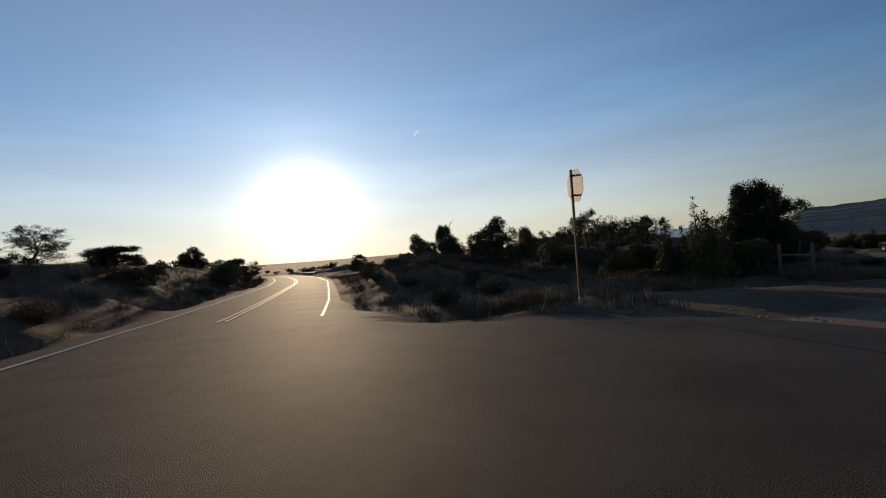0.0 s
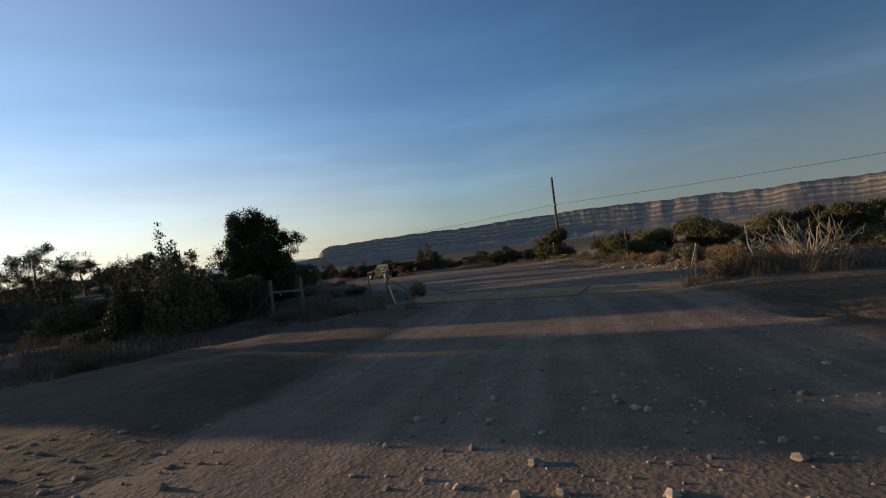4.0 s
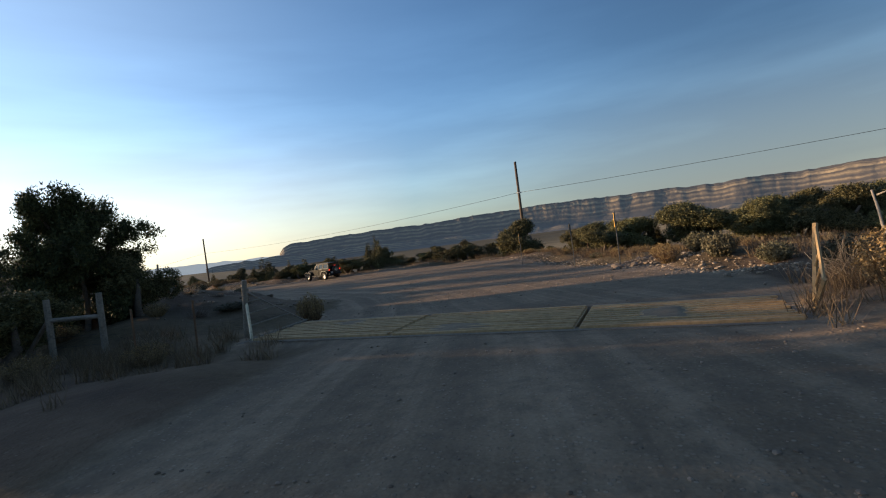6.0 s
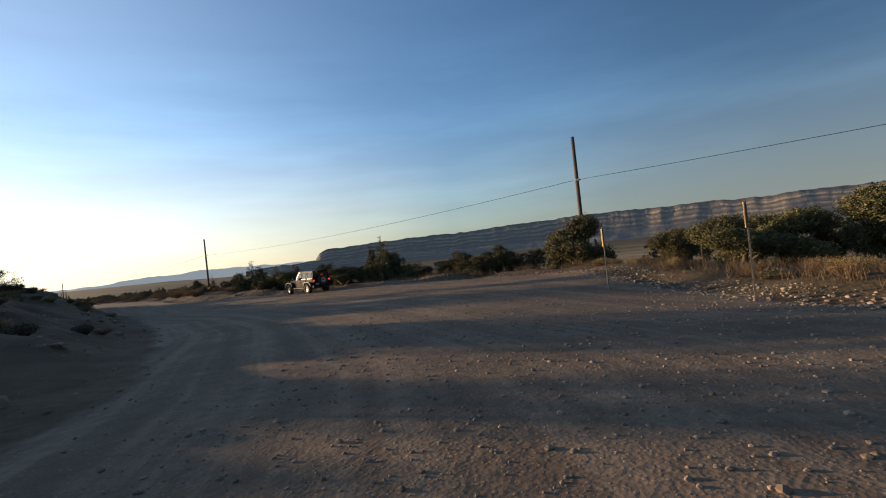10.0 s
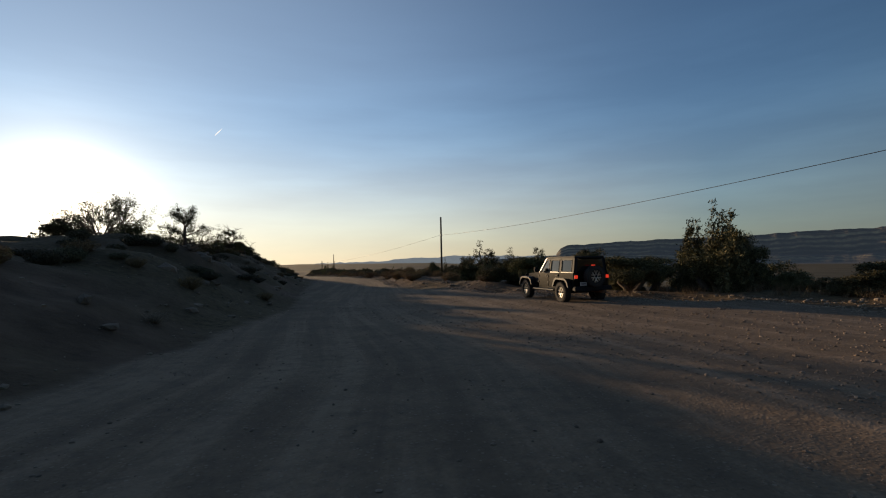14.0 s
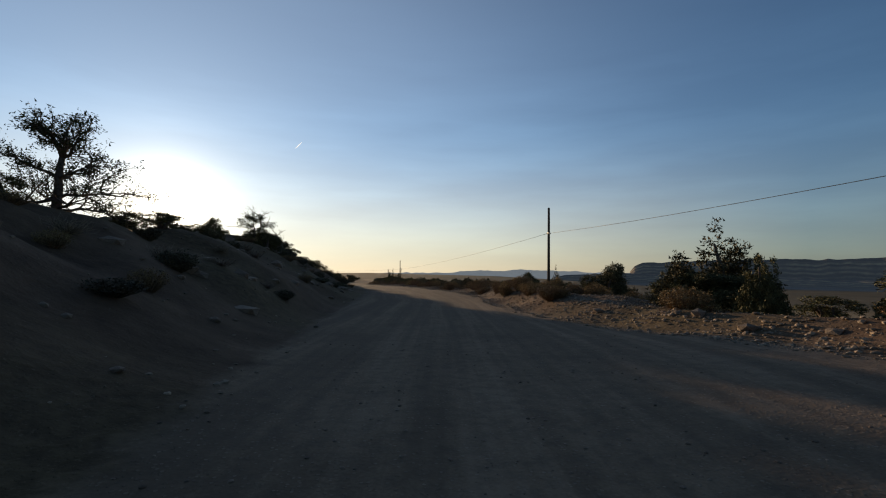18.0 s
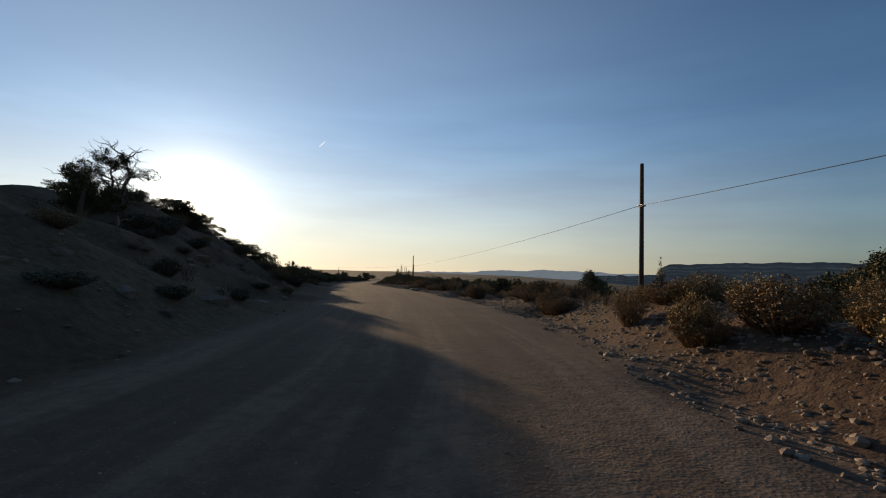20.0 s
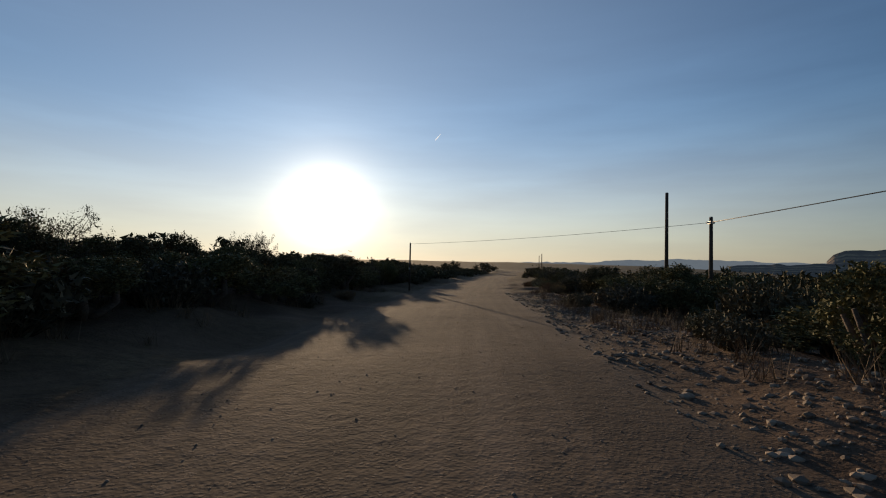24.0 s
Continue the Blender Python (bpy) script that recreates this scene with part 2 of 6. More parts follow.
def asphalt_material():
    m = material("worn_asphalt", rough=0.8)
    where = place_of(m)
    fine, mid = noise_at(m, where, 130, 4, 0.75), noise_at(m, where, 0.8, 5)
    colour = ramp_of(m, mid, ((0.3, (0.035, 0.031, 0.027)), (0.7, (0.068, 0.06, 0.051))))
    colour = mixed(m, span(m, fine, 0.52, 0.72, 0, 0.5), colour, (0.15, 0.132, 0.112))
    dust = noise_at(m, where, 0.35, 6, 0.65)
    colour = mixed(m, span(m, dust, 0.5, 0.68, 0, 0.35), colour, (0.11, 0.085, 0.062))
    chip = node(m, "ShaderNodeTexVoronoi", Scale=95.0)
    link(m, where, chip.inputs["Vector"])
    link(m, colour, shader(m).inputs["Base Color"])
    shader(m).inputs["Specular IOR Level"].default_value = 0.1
    link(m, bump_of(m, fine, 0.6, 0.006, bump_of(m, chip.outputs["Distance"], 0.7, 0.01)), shader(m).inputs["Normal"])
    return m


def leaf_material(name, dark, light):
    m = material(name, light, 0.75)
    geo = m.node_tree.nodes.new("ShaderNodeNewGeometry")
    where = place_of(m, True)
    colour = ramp_of(m, geo.outputs["Random Per Island"], ((0.1, dark), (0.8, light)))
    patch = noise_at(m, where, 3.0, 2)
    colour = mixed(m, span(m, patch, 0.4, 0.7, 0, 0.6), colour, dark)
    info = m.node_tree.nodes.new("ShaderNodeObjectInfo")
    hsv = m.node_tree.nodes.new("ShaderNodeHueSaturation")
    link(m, colour, hsv.inputs["Color"])
    link(m, span(m, info.outputs["Random"], 0, 1, 0.75, 1.3), hsv.inputs["Value"])
    link(m, span(m, info.outputs["Random"], 0, 1, 0.485, 0.515), hsv.inputs["Hue"])
    link(m, hsv.outputs[0], shader(m).inputs["Base Color"])
    shader(m).inputs["Specular IOR Level"].default_value = 0.2
    return m


def cliff_material():
    """Layered cliffs: pale and dark beds by their level in the wall, grey talus below, evening haze put in as a glow.
    """
    m = material("layered_cliff", rough=0.95)
    where = place_of(m)
    level = m.node_tree.nodes.new("ShaderNodeAttribute")
    level.attribute_name = "level"
    warp = noise_at(m, where, 0.004, 5)
    z = times(m, level.outputs["Fac"], span(m, warp, 0.25, 0.75, -0.07, 0.07), "ADD")
    talus, brown, dark, cream, buff = (0.075, 0.06, 0.046), (0.1, 0.07, 0.044), (0.04, 0.032, 0.025), (0.37, 0.272, 0.15), (0.2, 0.145, 0.083)
    colour = ramp_of(m, z, ((0.0, talus), (0.24, talus), (0.29, buff), (0.34, dark), (0.4, brown), (0.46, cream), (0.5, brown), (0.55, talus), (0.6, buff), (0.64, cream),
                            (0.69, brown), (0.73, dark), (0.77, cream), (0.82, cream), (0.85, brown), (0.88, buff), (0.92, dark), (1.0, (0.07, 0.055, 0.042))))
    beds = m.node_tree.nodes.new("ShaderNodeTexNoise")
    beds.noise_dimensions = "1D"
    beds.inputs["Scale"].default_value, beds.inputs["Detail"].default_value = 21.0, 3
    link(m, z, beds.inputs["W"])
    colour = mixed(m, span(m, beds.outputs[0], 0.5, 0.64, 0, 0.35), colour, dark)
    patchy = noise_at(m, where, 0.009, 5, 0.65)
    colour = mixed(m, span(m, patchy, 0.46, 0.62, 0, 0.75), colour, talus)
    rough_rock = noise_at(m, where, 0.02, 6, 0.7)
    colour = mixed(m, span(m, rough_rock, 0.45, 0.65, 0, 0.35), colour, (0.07, 0.05, 0.034))
    link(m, colour, shader(m).inputs["Base Color"])
    link(m, bump_of(m, rough_rock, 0.5, 14.0), shader(m).inputs["Normal"])
    # faint blue glow of the rock stands for haze in the air before it
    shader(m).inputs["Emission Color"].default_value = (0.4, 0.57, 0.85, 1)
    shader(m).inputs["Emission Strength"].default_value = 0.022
    return m


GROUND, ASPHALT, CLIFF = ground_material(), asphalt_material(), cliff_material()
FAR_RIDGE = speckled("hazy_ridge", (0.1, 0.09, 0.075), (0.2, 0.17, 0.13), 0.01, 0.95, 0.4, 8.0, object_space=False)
# haze over the ridge is put into its material as a pale blue glow
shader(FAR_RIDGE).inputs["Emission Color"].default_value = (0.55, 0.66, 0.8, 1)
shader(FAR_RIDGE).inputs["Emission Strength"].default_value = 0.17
JUNIPER = leaf_material("juniper_foliage", (0.06, 0.056, 0.024), (0.215, 0.185, 0.085))
PINYON = leaf_material("pinyon_needles", (0.035, 0.042, 0.018), (0.12, 0.125, 0.05))
SAGE = leaf_material("sagebrush_leaves", (0.07, 0.063, 0.038), (0.19, 0.165, 0.1))
RABBIT = leaf_material("rabbitbrush_stems", (0.13, 0.085, 0.045), (0.3, 0.2, 0.108))
BLOOM = leaf_material("rabbitbrush_flower_heads", (0.21, 0.135, 0.055), (0.39, 0.27, 0.12))
STRAW = leaf_material("dry_grass", (0.13, 0.088, 0.048), (0.28, 0.2, 0.115))
TWIG = leaf_material("bleached_twigs", (0.14, 0.1, 0.07), (0.36, 0.28, 0.2))
BARK = speckled("shaggy_bark", (0.07, 0.05, 0.038), (0.2, 0.155, 0.12), 30, 0.95, 0.9, 0.02)
DEADWOOD = speckled("weathered_deadwood", (0.16, 0.13, 0.1), (0.4, 0.34, 0.28), 24, 0.9, 0.8, 0.015)
POLE_WOOD = speckled("creosoted_pole", (0.05, 0.034, 0.024), (0.14, 0.095, 0.065), 14, 0.9, 0.8, 0.012)
POST_WOOD = speckled("grey_fence_wood", (0.13, 0.105, 0.08), (0.34, 0.28, 0.22), 20, 0.9, 0.8, 0.012)
ROCK = speckled("sandstone_rubble", (0.15, 0.105, 0.072), (0.34, 0.25, 0.175), 12, 0.9, 0.8, 0.02, big=0.25)
STEEL = speckled("galvanised_steel", (0.3, 0.3, 0.3), (0.5, 0.5, 0.49), 18, 0.5, 0.15, 0.003, metal=0.75)
POST_STEEL = speckled("dull_post_steel", (0.09, 0.085, 0.078), (0.2, 0.19, 0.17), 16, 0.65, 0.2, 0.003, metal=0.3)
RUST = speckled("rusty_steel", (0.11, 0.055, 0.03), (0.26, 0.14, 0.075), 22, 0.85, 0.4, 0.005)
SIGN_BACK = speckled("bare_aluminium", (0.34, 0.34, 0.33), (0.52, 0.52, 0.5), 6, 0.6, 0.08, 0.002, metal=0.25)
SIGN_RED = speckled("red_sign_face", (0.34, 0.02, 0.02), (0.45, 0.03, 0.03), 8, 0.5, 0.05, 0.001)
GUARD_PAINT = speckled("dusty_tan_rail", (0.27, 0.165, 0.075), (0.55, 0.36, 0.18), 9, 0.8, 0.5, 0.004)
SAND = speckled("blown_sand", (0.17, 0.115, 0.07), (0.3, 0.21, 0.13), 12, 0.95, 0.4, 0.006)
CONCRETE = speckled("dusty_concrete", (0.12, 0.09, 0.065), (0.24, 0.185, 0.135), 15, 0.92, 0.5, 0.006)
WING_PAINT = speckled("chipped_cream_paint", (0.42, 0.33, 0.2), (0.72, 0.62, 0.44), 14, 0.7, 0.3, 0.003)
MARKER = speckled("yellow_reflective_marker", (0.6, 0.3, 0.02), (0.78, 0.42, 0.035), 20, 0.5, 0.1, 0.001)
LINE_WHITE = speckled("worn_white_line", (0.22, 0.21, 0.19), (0.5, 0.48, 0.44), 30, 0.7, 0.2, 0.003, object_space=False)
LINE_YELLOW = speckled("worn_yellow_line", (0.32, 0.22, 0.06), (0.62, 0.42, 0.08), 30, 0.7, 0.2, 0.003, object_space=False)
WIRE = material("weathered_cable", (0.04, 0.038, 0.036), 0.5, 0.6)
CLOUD = material("ice_trail", (0.9, 0.9, 0.9), 1.0)


# ---- building helpers ----
def mesh_of(name, verts, faces, mats, smooth=False, indices=None):
    me = bpy.data.meshes.new(name)
    me.from_pydata([tuple(v) for v in verts], [], [tuple(f) for f in faces])
    for m in mats if isinstance(mats, (list, tuple)) else [mats]:
        me.materials.append(m)
    if indices is not None:
        me.polygons.foreach_set("material_index", np.array(indices, dtype=np.int32))
    me.polygons.foreach_set("use_smooth", np.full(len(me.polygons), smooth))
    me.update()
    return me


def bm_mesh(name, bm, mat, smooth=False):
    me = bpy.data.meshes.new(name)
    bmesh.ops.recalc_face_normals(bm, faces=bm.faces)
    bm.to_mesh(me)
    bm.free()
    me.materials.append(mat)
    me.polygons.foreach_set("use_smooth", np.full(len(me.polygons), smooth))
    return me


def thing(name, label, category, group="", m=None, kind=""):
    ob = tagged(new(name), label, category, group, kind)
    if m is not None:
        ob.matrix_basis = m
    return ob


def under(name, me, parent, m=None, label=""):
    """A mesh as a part of a thing, in the thing's own space."""
    ob = new(name, me)
    ob.parent = parent
    if m is not None:
        ob.matrix_basis = m
    if label:
        ob["label"] = label
    return ob


def part(name, bm, mat, parent, label="", smooth=False, m=None):
    return under(name, bm_mesh(name, bm, mat, smooth), parent, m, label)


def block(bm, x0, x1, y0, y1, z0, z1, bevel=0.0):
    r = bmesh.ops.create_cube(bm, size=1, matrix=Matrix.LocRotScale(((x0 + x1) / 2, (y0 + y1) / 2, (z0 + z1) / 2), None, (x1 - x0, y1 - y0, z1 - z0)))
    if bevel:
        edges = list({e for v in r["verts"] for e in v.link_edges})
        bmesh.ops.bevel(bm, geom=edges, offset=bevel, segments=2, affect="EDGES")
    return bm


def rod(bm, a, b, ra, rb=None, sides=8):
    """A tapered round bar from a to b."""
    a, b = Vector(a), Vector(b)
    d = b - a
    turn = d.to_track_quat("Z", "Y").to_matrix().to_4x4()
    bmesh.ops.create_cone(bm, cap_ends=True, segments=sides, radius1=ra, radius2=ra if rb is None else rb, depth=d.length,
                          matrix=Matrix.Translation((a + b) / 2) @ turn)
    return bm


def prism(bm, outline, x0, x1, x0b=None, x1b=None):
    """An outline in (y, z), pushed from x0 to x1."""
    left = [bm.verts.new((x0, y, z)) for y, z in outline]
    right = [bm.verts.new((x1, y, z)) for y, z in outline]
    n = len(outline)
    bm.faces.new(left)
    bm.faces.new(right[::-1])
    for k in range(n):
        bm.faces.new((left[k], right[k], right[(k + 1) % n], left[(k + 1) % n]))
    return bm


def tube(points, radii, sides=6):
    """Rings along a bent line; returns verts and faces."""
    pts = np.array(points, float)
    verts, faces = [], []
    for k, (p, r) in enumerate(zip(pts, radii)):
        d = pts[min(k + 1, len(pts) - 1)] - pts[max(k - 1, 0)]
        d /= np.linalg.norm(d) + 1e-9
        side = np.cross(d, (0.31, 0.9, 0.2))
        side /= np.linalg.norm(side) + 1e-9
        other = np.cross(d, side)
        for j in range(sides):
            a = 2 * math.pi * j / sides
            verts.append(p + r * (math.cos(a) * side + math.sin(a) * other))
    for k in range(len(pts) - 1):
        for j in range(sides):
            a, b = k * sides + j, k * sides + (j + 1) % sides
            faces.append((a, b, b + sides, a + sides))
    faces.append(tuple(range(sides))[::-1])
    faces.append(tuple(range((len(pts) - 1) * sides, len(pts) * sides)))
    return verts, faces


def tubes_mesh(name, lines, mat, sides=6):
    verts, faces = [], []
    for points, radii in lines:
        v, f = tube(points, radii, sides)
        faces += [tuple(i + len(verts) for i in q) for q in f]
        verts += v
    return mesh_of(name, verts, faces, mat, True)


def leaves_mesh(name, centres, spread, size, each, mat, rng, length=1.7, up=0.35):
    """Small pointed leaves in sprays round the given centres."""
    c = np.repeat(np.array(centres, float), each, axis=0)
    n = len(c)
    c = c + rng.normal(0, spread, (n, 3))
    a = rng.normal(0, 1, (n, 3))
    a[:, 2] += up
    a /= np.linalg.norm(a, axis=1)[:, None]
    b = np.cross(a, rng.normal(0, 1, (n, 3)))
    b /= np.linalg.norm(b, axis=1)[:, None] + 1e-9
    s = size * rng.uniform(0.6, 1.4, (n, 1))
    v = np.stack((c - b * s * 0.5, c + b * s * 0.5, c + a * s * length), axis=1).reshape(-1, 3)
    me = bpy.data.meshes.new(name)
    me.vertices.add(3 * n)
    me.vertices.foreach_set("co", v.ravel().astype(np.float32))
    me.loops.add(3 * n)
    me.loops.foreach_set("vertex_index", np.arange(3 * n, dtype=np.int32))
    me.polygons.add(n)
    me.polygons.foreach_set("loop_start", np.arange(0, 3 * n, 3, dtype=np.int32))
    me.materials.append(mat)
    me.update(calc_edges=True)
    return me


def value_noise(x, y, seed):
    xi, yi = np.floor(x), np.floor(y)
    fx, fy = x - xi, y - yi
    fx, fy = fx * fx * (3 - 2 * fx), fy * fy * (3 - 2 * fy)

    def corner(a, b):
        h = np.sin(a * 127.1 + b * 311.7 + seed * 74.7) * 43758.5453
        return h - np.floor(h)
    top = corner(xi, yi) * (1 - fx) + corner(xi + 1, yi) * fx
    low = corner(xi, yi + 1) * (1 - fx) + corner(xi + 1, yi + 1) * fx
    return top * (1 - fy) + low * fy - 0.5


def layers(x, y, size, count, seed):
    return sum(value_noise(x / size * 2 ** k, y / size * 2 ** k, seed + k) * 0.5 ** k for k in range(count))


def ease(a, b, v):
    t = np.clip((v - a) / (b - a), 0, 1)
    return t * t * (3 - 2 * t)


def from_line(line, x, y):
    """Distance of each place from a bent line (plus: left of its run), the place along it, and how far it lies before the start."""
    best = np.full(x.shape, 1e9)
    side, along = np.zeros(x.shape), np.zeros(x.shape)
    run = 0.0
    for (ax, ay), (bx, by) in zip(line[:-1], line[1:]):
        dx, dy = bx - ax, by - ay
        n = math.hypot(dx, dy)
        t = np.clip(((x - ax) * dx + (y - ay) * dy) / n ** 2, 0, 1)
        d = np.hypot(x - ax - t * dx, y - ay - t * dy)
        s = (dx * (y - ay) - dy * (x - ax)) / n
        near = d < best - 1e-9
        best = np.where(near, d, best)
        side = np.where(near, np.sign(s), side)
        along = np.where(near, run + t * n, along)
        run += n
    return best * side, along


# ---- the lie of the land ----
TRACK = ((-3, -30, 0.1), (0, 0, -0.03), (2, 2, -0.08), (5, 4, -0.22), (10.8, 6.9, -0.5), (15.3, 8.9, -0.72), (20, 11.4, -0.88), (25.4, 16, -1.2),
         (28.4, 19.5, -1.3), (33.4, 28.5, -1.67), (36.6, 38, -1.9), (37.5, 46, -2.18), (38.9, 54.4, -2.36), (42, 66, -2.42), (45, 78.2, -2.46),
         (46.6, 91.5, -2.42), (46.7, 105, -2.47), (46, 119, -2.7), (46.1, 141, -3.1), (47, 172, -3.7), (52, 230, -4.6), (66, 330, -6), (120, 600, -9))
LEFT_EDGE = ((21.6, 19.2), (24.2, 20.6), (26.2, 22.5), (28.5, 27.5), (31.4, 35.6), (33.8, 43.5), (36.0, 51.3), (37.0, 56), (38.8, 71), (40.8, 82), (42.2, 92), (42.6, 110), (42, 140), (43, 172), (48, 230), (62, 330), (116, 600))
RIGHT_EDGE = ((21.2, 6.4), (26, 8.2), (31, 11.2), (36, 14.6), (44.6, 21.9), (48, 26), (49.8, 32), (49.6, 40), (47.6, 50), (46.9, 57), (46.7, 63), (46.4, 68), (48.2, 78), (49.9, 86), (50, 96), (49.6, 106), (49.2, 120), (48.7, 140), (49.5, 172), (55, 230), (70, 330), (124, 600))
PAVED = ((-1.6, -60), (-2.6, -20), (-3.6, 0), (-4.8, 8), (-5.9, 13), (-7.0, 18), (-9.3, 27), (-13.2, 42), (-18.5, 58), (-27, 80), (-42, 110), (-70, 150), (-120, 205))
APRON = ((-4, -22), (4, -14), (7.5, -4), (8.2, 2.5), (6.2, 6.2), (2.6, 8.6), (-0.4, 10.6), (-2.2, 13.5), (-3.4, 17))
GUARD = (19.85, 12.1)                       # middle of the cattle guard
GUARD_LONG, GUARD_WIDE = Vector((0.163, -0.9866)), Vector((0.9866, 0.163))


def track_height(x, y):
    pts = []
    for (ax, ay, az), (bx, by, bz) in zip(TRACK[:-1], TRACK[1:]):
        n = max(1, int(math.hypot(bx - ax, by - ay) / 6))
        pts += [(ax + (bx - ax) * k / n, ay + (by - ay) * k / n, az + (bz - az) * k / n) for k in range(n)]
    pts = np.array(pts + [TRACK[-1]])
    best = np.full(x.shape, 1e9)
    for px, py, _ in pts:
        best = np.minimum(best, np.hypot(x - px, y - py))
    total, weight = np.zeros(x.shape), np.zeros(x.shape)
    for px, py, pz in pts:
        w = np.exp(-(np.hypot(x - px, y - py) - best) / (4.0 + 0.12 * best))
        total += w * pz
        weight += w
    return total / weight


def lie(x, y):
    """Height of the ground and share of gravel at each place."""
    x, y = np.asarray(x, float), np.asarray(y, float)
    z = track_height(x, y)
    left, left_at = from_line(LEFT_EDGE, x, y)
    right, right_at = from_line(RIGHT_EDGE, x, y)
    right = -right
    paved, _ = from_line(PAVED, x, y)
    apron, _ = from_line(APRON, x, y)
    far = np.hypot(x - 30, y - 60)
    # the cut bank on the left of the gravel, from the low mound by the gate to the hill
    start = ease(-3, 5, left_at + np.where(left_at <= 0, (x - 21.6) * 0.88 + (y - 19.2) * 0.47, 0.0) + 2)
    tall = np.interp(left_at, (0, 3, 8, 16, 24, 34, 44, 54, 66, 77, 84, 89, 92, 96, 103, 130, 170), (0.5, 1.1, 1.3, 1.7, 2.2, 2.7, 3.0, 3.1, 3.0, 3.3, 4.3, 4.4, 2.9, 1.5, 0.7, 0.6, 0.6))
    uneven = layers(x, y, 7.0, 3, 3)
    rise = ease(0.1, np.interp(left_at, (60, 85), (6.8, 10.5)) + 1.6 * uneven, left) ** 0.85
    rise = rise + 0.24 * ease(6, 30, left)
    bank = start * tall * rise * (1 + 0.35 * uneven * ease(1, 4, left))
    bank *= 1 - np.interp(left_at, (10, 30), (1.0, 0.6)) * ease(14, 34, left)
    z = z + np.where(left > 0, bank, 0)
    # the bank of broken rock on the right, the fall to the valley beyond it
    berm = np.interp(right_at, (0, 10, 25, 40, 60, 68, 78, 86, 96, 104, 112, 200), (0.05, 0.22, 0.22, 0.2, 0.3, 0.45, 0.75, 0.85, 0.6, 0.25, 0.1, 0.1))
    z = z + np.where(right > 0, berm * ease(0.2, 2.4, right) * (1 - 0.6 * ease(5, 14, right)), 0)
    drop = np.interp(right_at, (0, 12, 30, 130, 200), (0.9, 2.2, 2.8, 2.6, 2.0))
    z = z - np.where(right > 2, drop * (1 - np.exp(-np.maximum(right - 2, 0) / 20)), 0)
    az = np.degrees(np.arctan2(x - 30, y - 60))
    valley = ease(12, 48, az) * (1 - ease(150, 175, az))
    z = z - valley * 52 * (1 - np.exp(-np.maximum(far - 60, 0) / 620)) + (1 - valley) * np.maximum(far - 150, 0) * 0.0012
    # the asphalt road falls gently to its bend, the land beside it with it
    by_road = ease(15, 6, np.abs(paved)) * ease(-14, 4, y) * (1 - ease(150, 210, y))
    z = z * (1 - by_road) + by_road * (-0.04 - 0.0135 * np.maximum(y, 0))
    # banks along the paved road
    z = np.where(y < 150, z + (1 - ease(85, 148, y)) * 2.5 * ease(3.6, 10, paved) * (1 - 0.6 * ease(30, 70, paved)) * ease(-12, 6, y) * (1 - ease(30, 75, y) * 0.7) * (paved > 0), z)
    knoll = 1.55 * np.exp(-((x + 0.5 - 0.12 * (y - 28)) / 5.2) ** 2 - ((y - 29) / 8.5) ** 2) + 0.9 * np.exp(-((x - 7) / 4.5) ** 2 - ((y - 37) / 6) ** 2)
    z = z + knoll * ease(3.2, 6.5, -paved)
    z = z + 0.24 * ease(-7, -1, right) * np.interp(right_at, (40, 48, 66, 74), (0, 1, 1, 0)) - 0.4 * np.exp(-((x - 39) / 7) ** 2 - ((y - 15.5) / 6) ** 2)
    # gravel and paving are smoother than the rest
    gravel = ease(0.9, -0.9, left) * ease(0.9, -0.9, right) * ease(-4, 1.0, (x - 20) * 0.987 + (y - 12) * 0.16)
    road_in = ease(4.6, 2.6, np.abs(from_line([(p[0], p[1]) for p in TRACK[1:9]], x, y)[0]))
    gravel = np.maximum(gravel, road_in * ease(8.5, 6.0, np.abs(y - 10) * (x < 21)))
    on_paved = ease(3.9, 3.1, np.abs(paved))
    on_apron = ease(0.4, -0.4, -apron) * ease(-25, -18, y) * (1 - ease(14, 18, y)) * (x > -8)
    z = np.where(on_paved > 0, z * (1 - on_paved) + on_paved * (-0.05 - 0.0135 * np.clip(y, 0, 150)), z)
    smooth = np.maximum(gravel, np.maximum(on_paved, on_apron))
    z = z + layers(x, y, 3.0, 2, 11) * (0.03 + 0.4 * (1 - smooth)) * ease(600, 100, far) + layers(x, y, 1.3, 1, 23) * (0.004 + 0.09 * (1 - smooth)) * (1 - on_paved)
    z = z + layers(x, y, 2.4, 2, 61) * 0.5 * ease(0.6, 2.5, left) * ease(16, 9, left) * start
    z = z + layers(x, y, 70.0, 3, 31) * 0.9 * ease(70, 260, far) + layers(x, y, 420.0, 3, 41) * 9 * ease(400, 1500, far)
    # the pit under the cattle guard
    u = (x - GUARD[0]) * GUARD_LONG.x + (y - GUARD[1]) * GUARD_LONG.y
    v = (x - GUARD[0]) * GUARD_WIDE.x + (y - GUARD[1]) * GUARD_WIDE.y
    flat = (1 - ease(4.9, 6.0, np.abs(u))) * (1 - ease(1.1, 2.0, np.abs(v - 0.1)))
    z = z * (1 - flat) + flat * -0.88
    z = z - 0.3 * (np.abs(u) < 4.7) * (np.abs(v - 0.1) < 0.55)
    return z, gravel


@functools.lru_cache(maxsize=None)
def ground_at(x, y):
    return float(lie(np.array([x]), np.array([y]))[0][0])


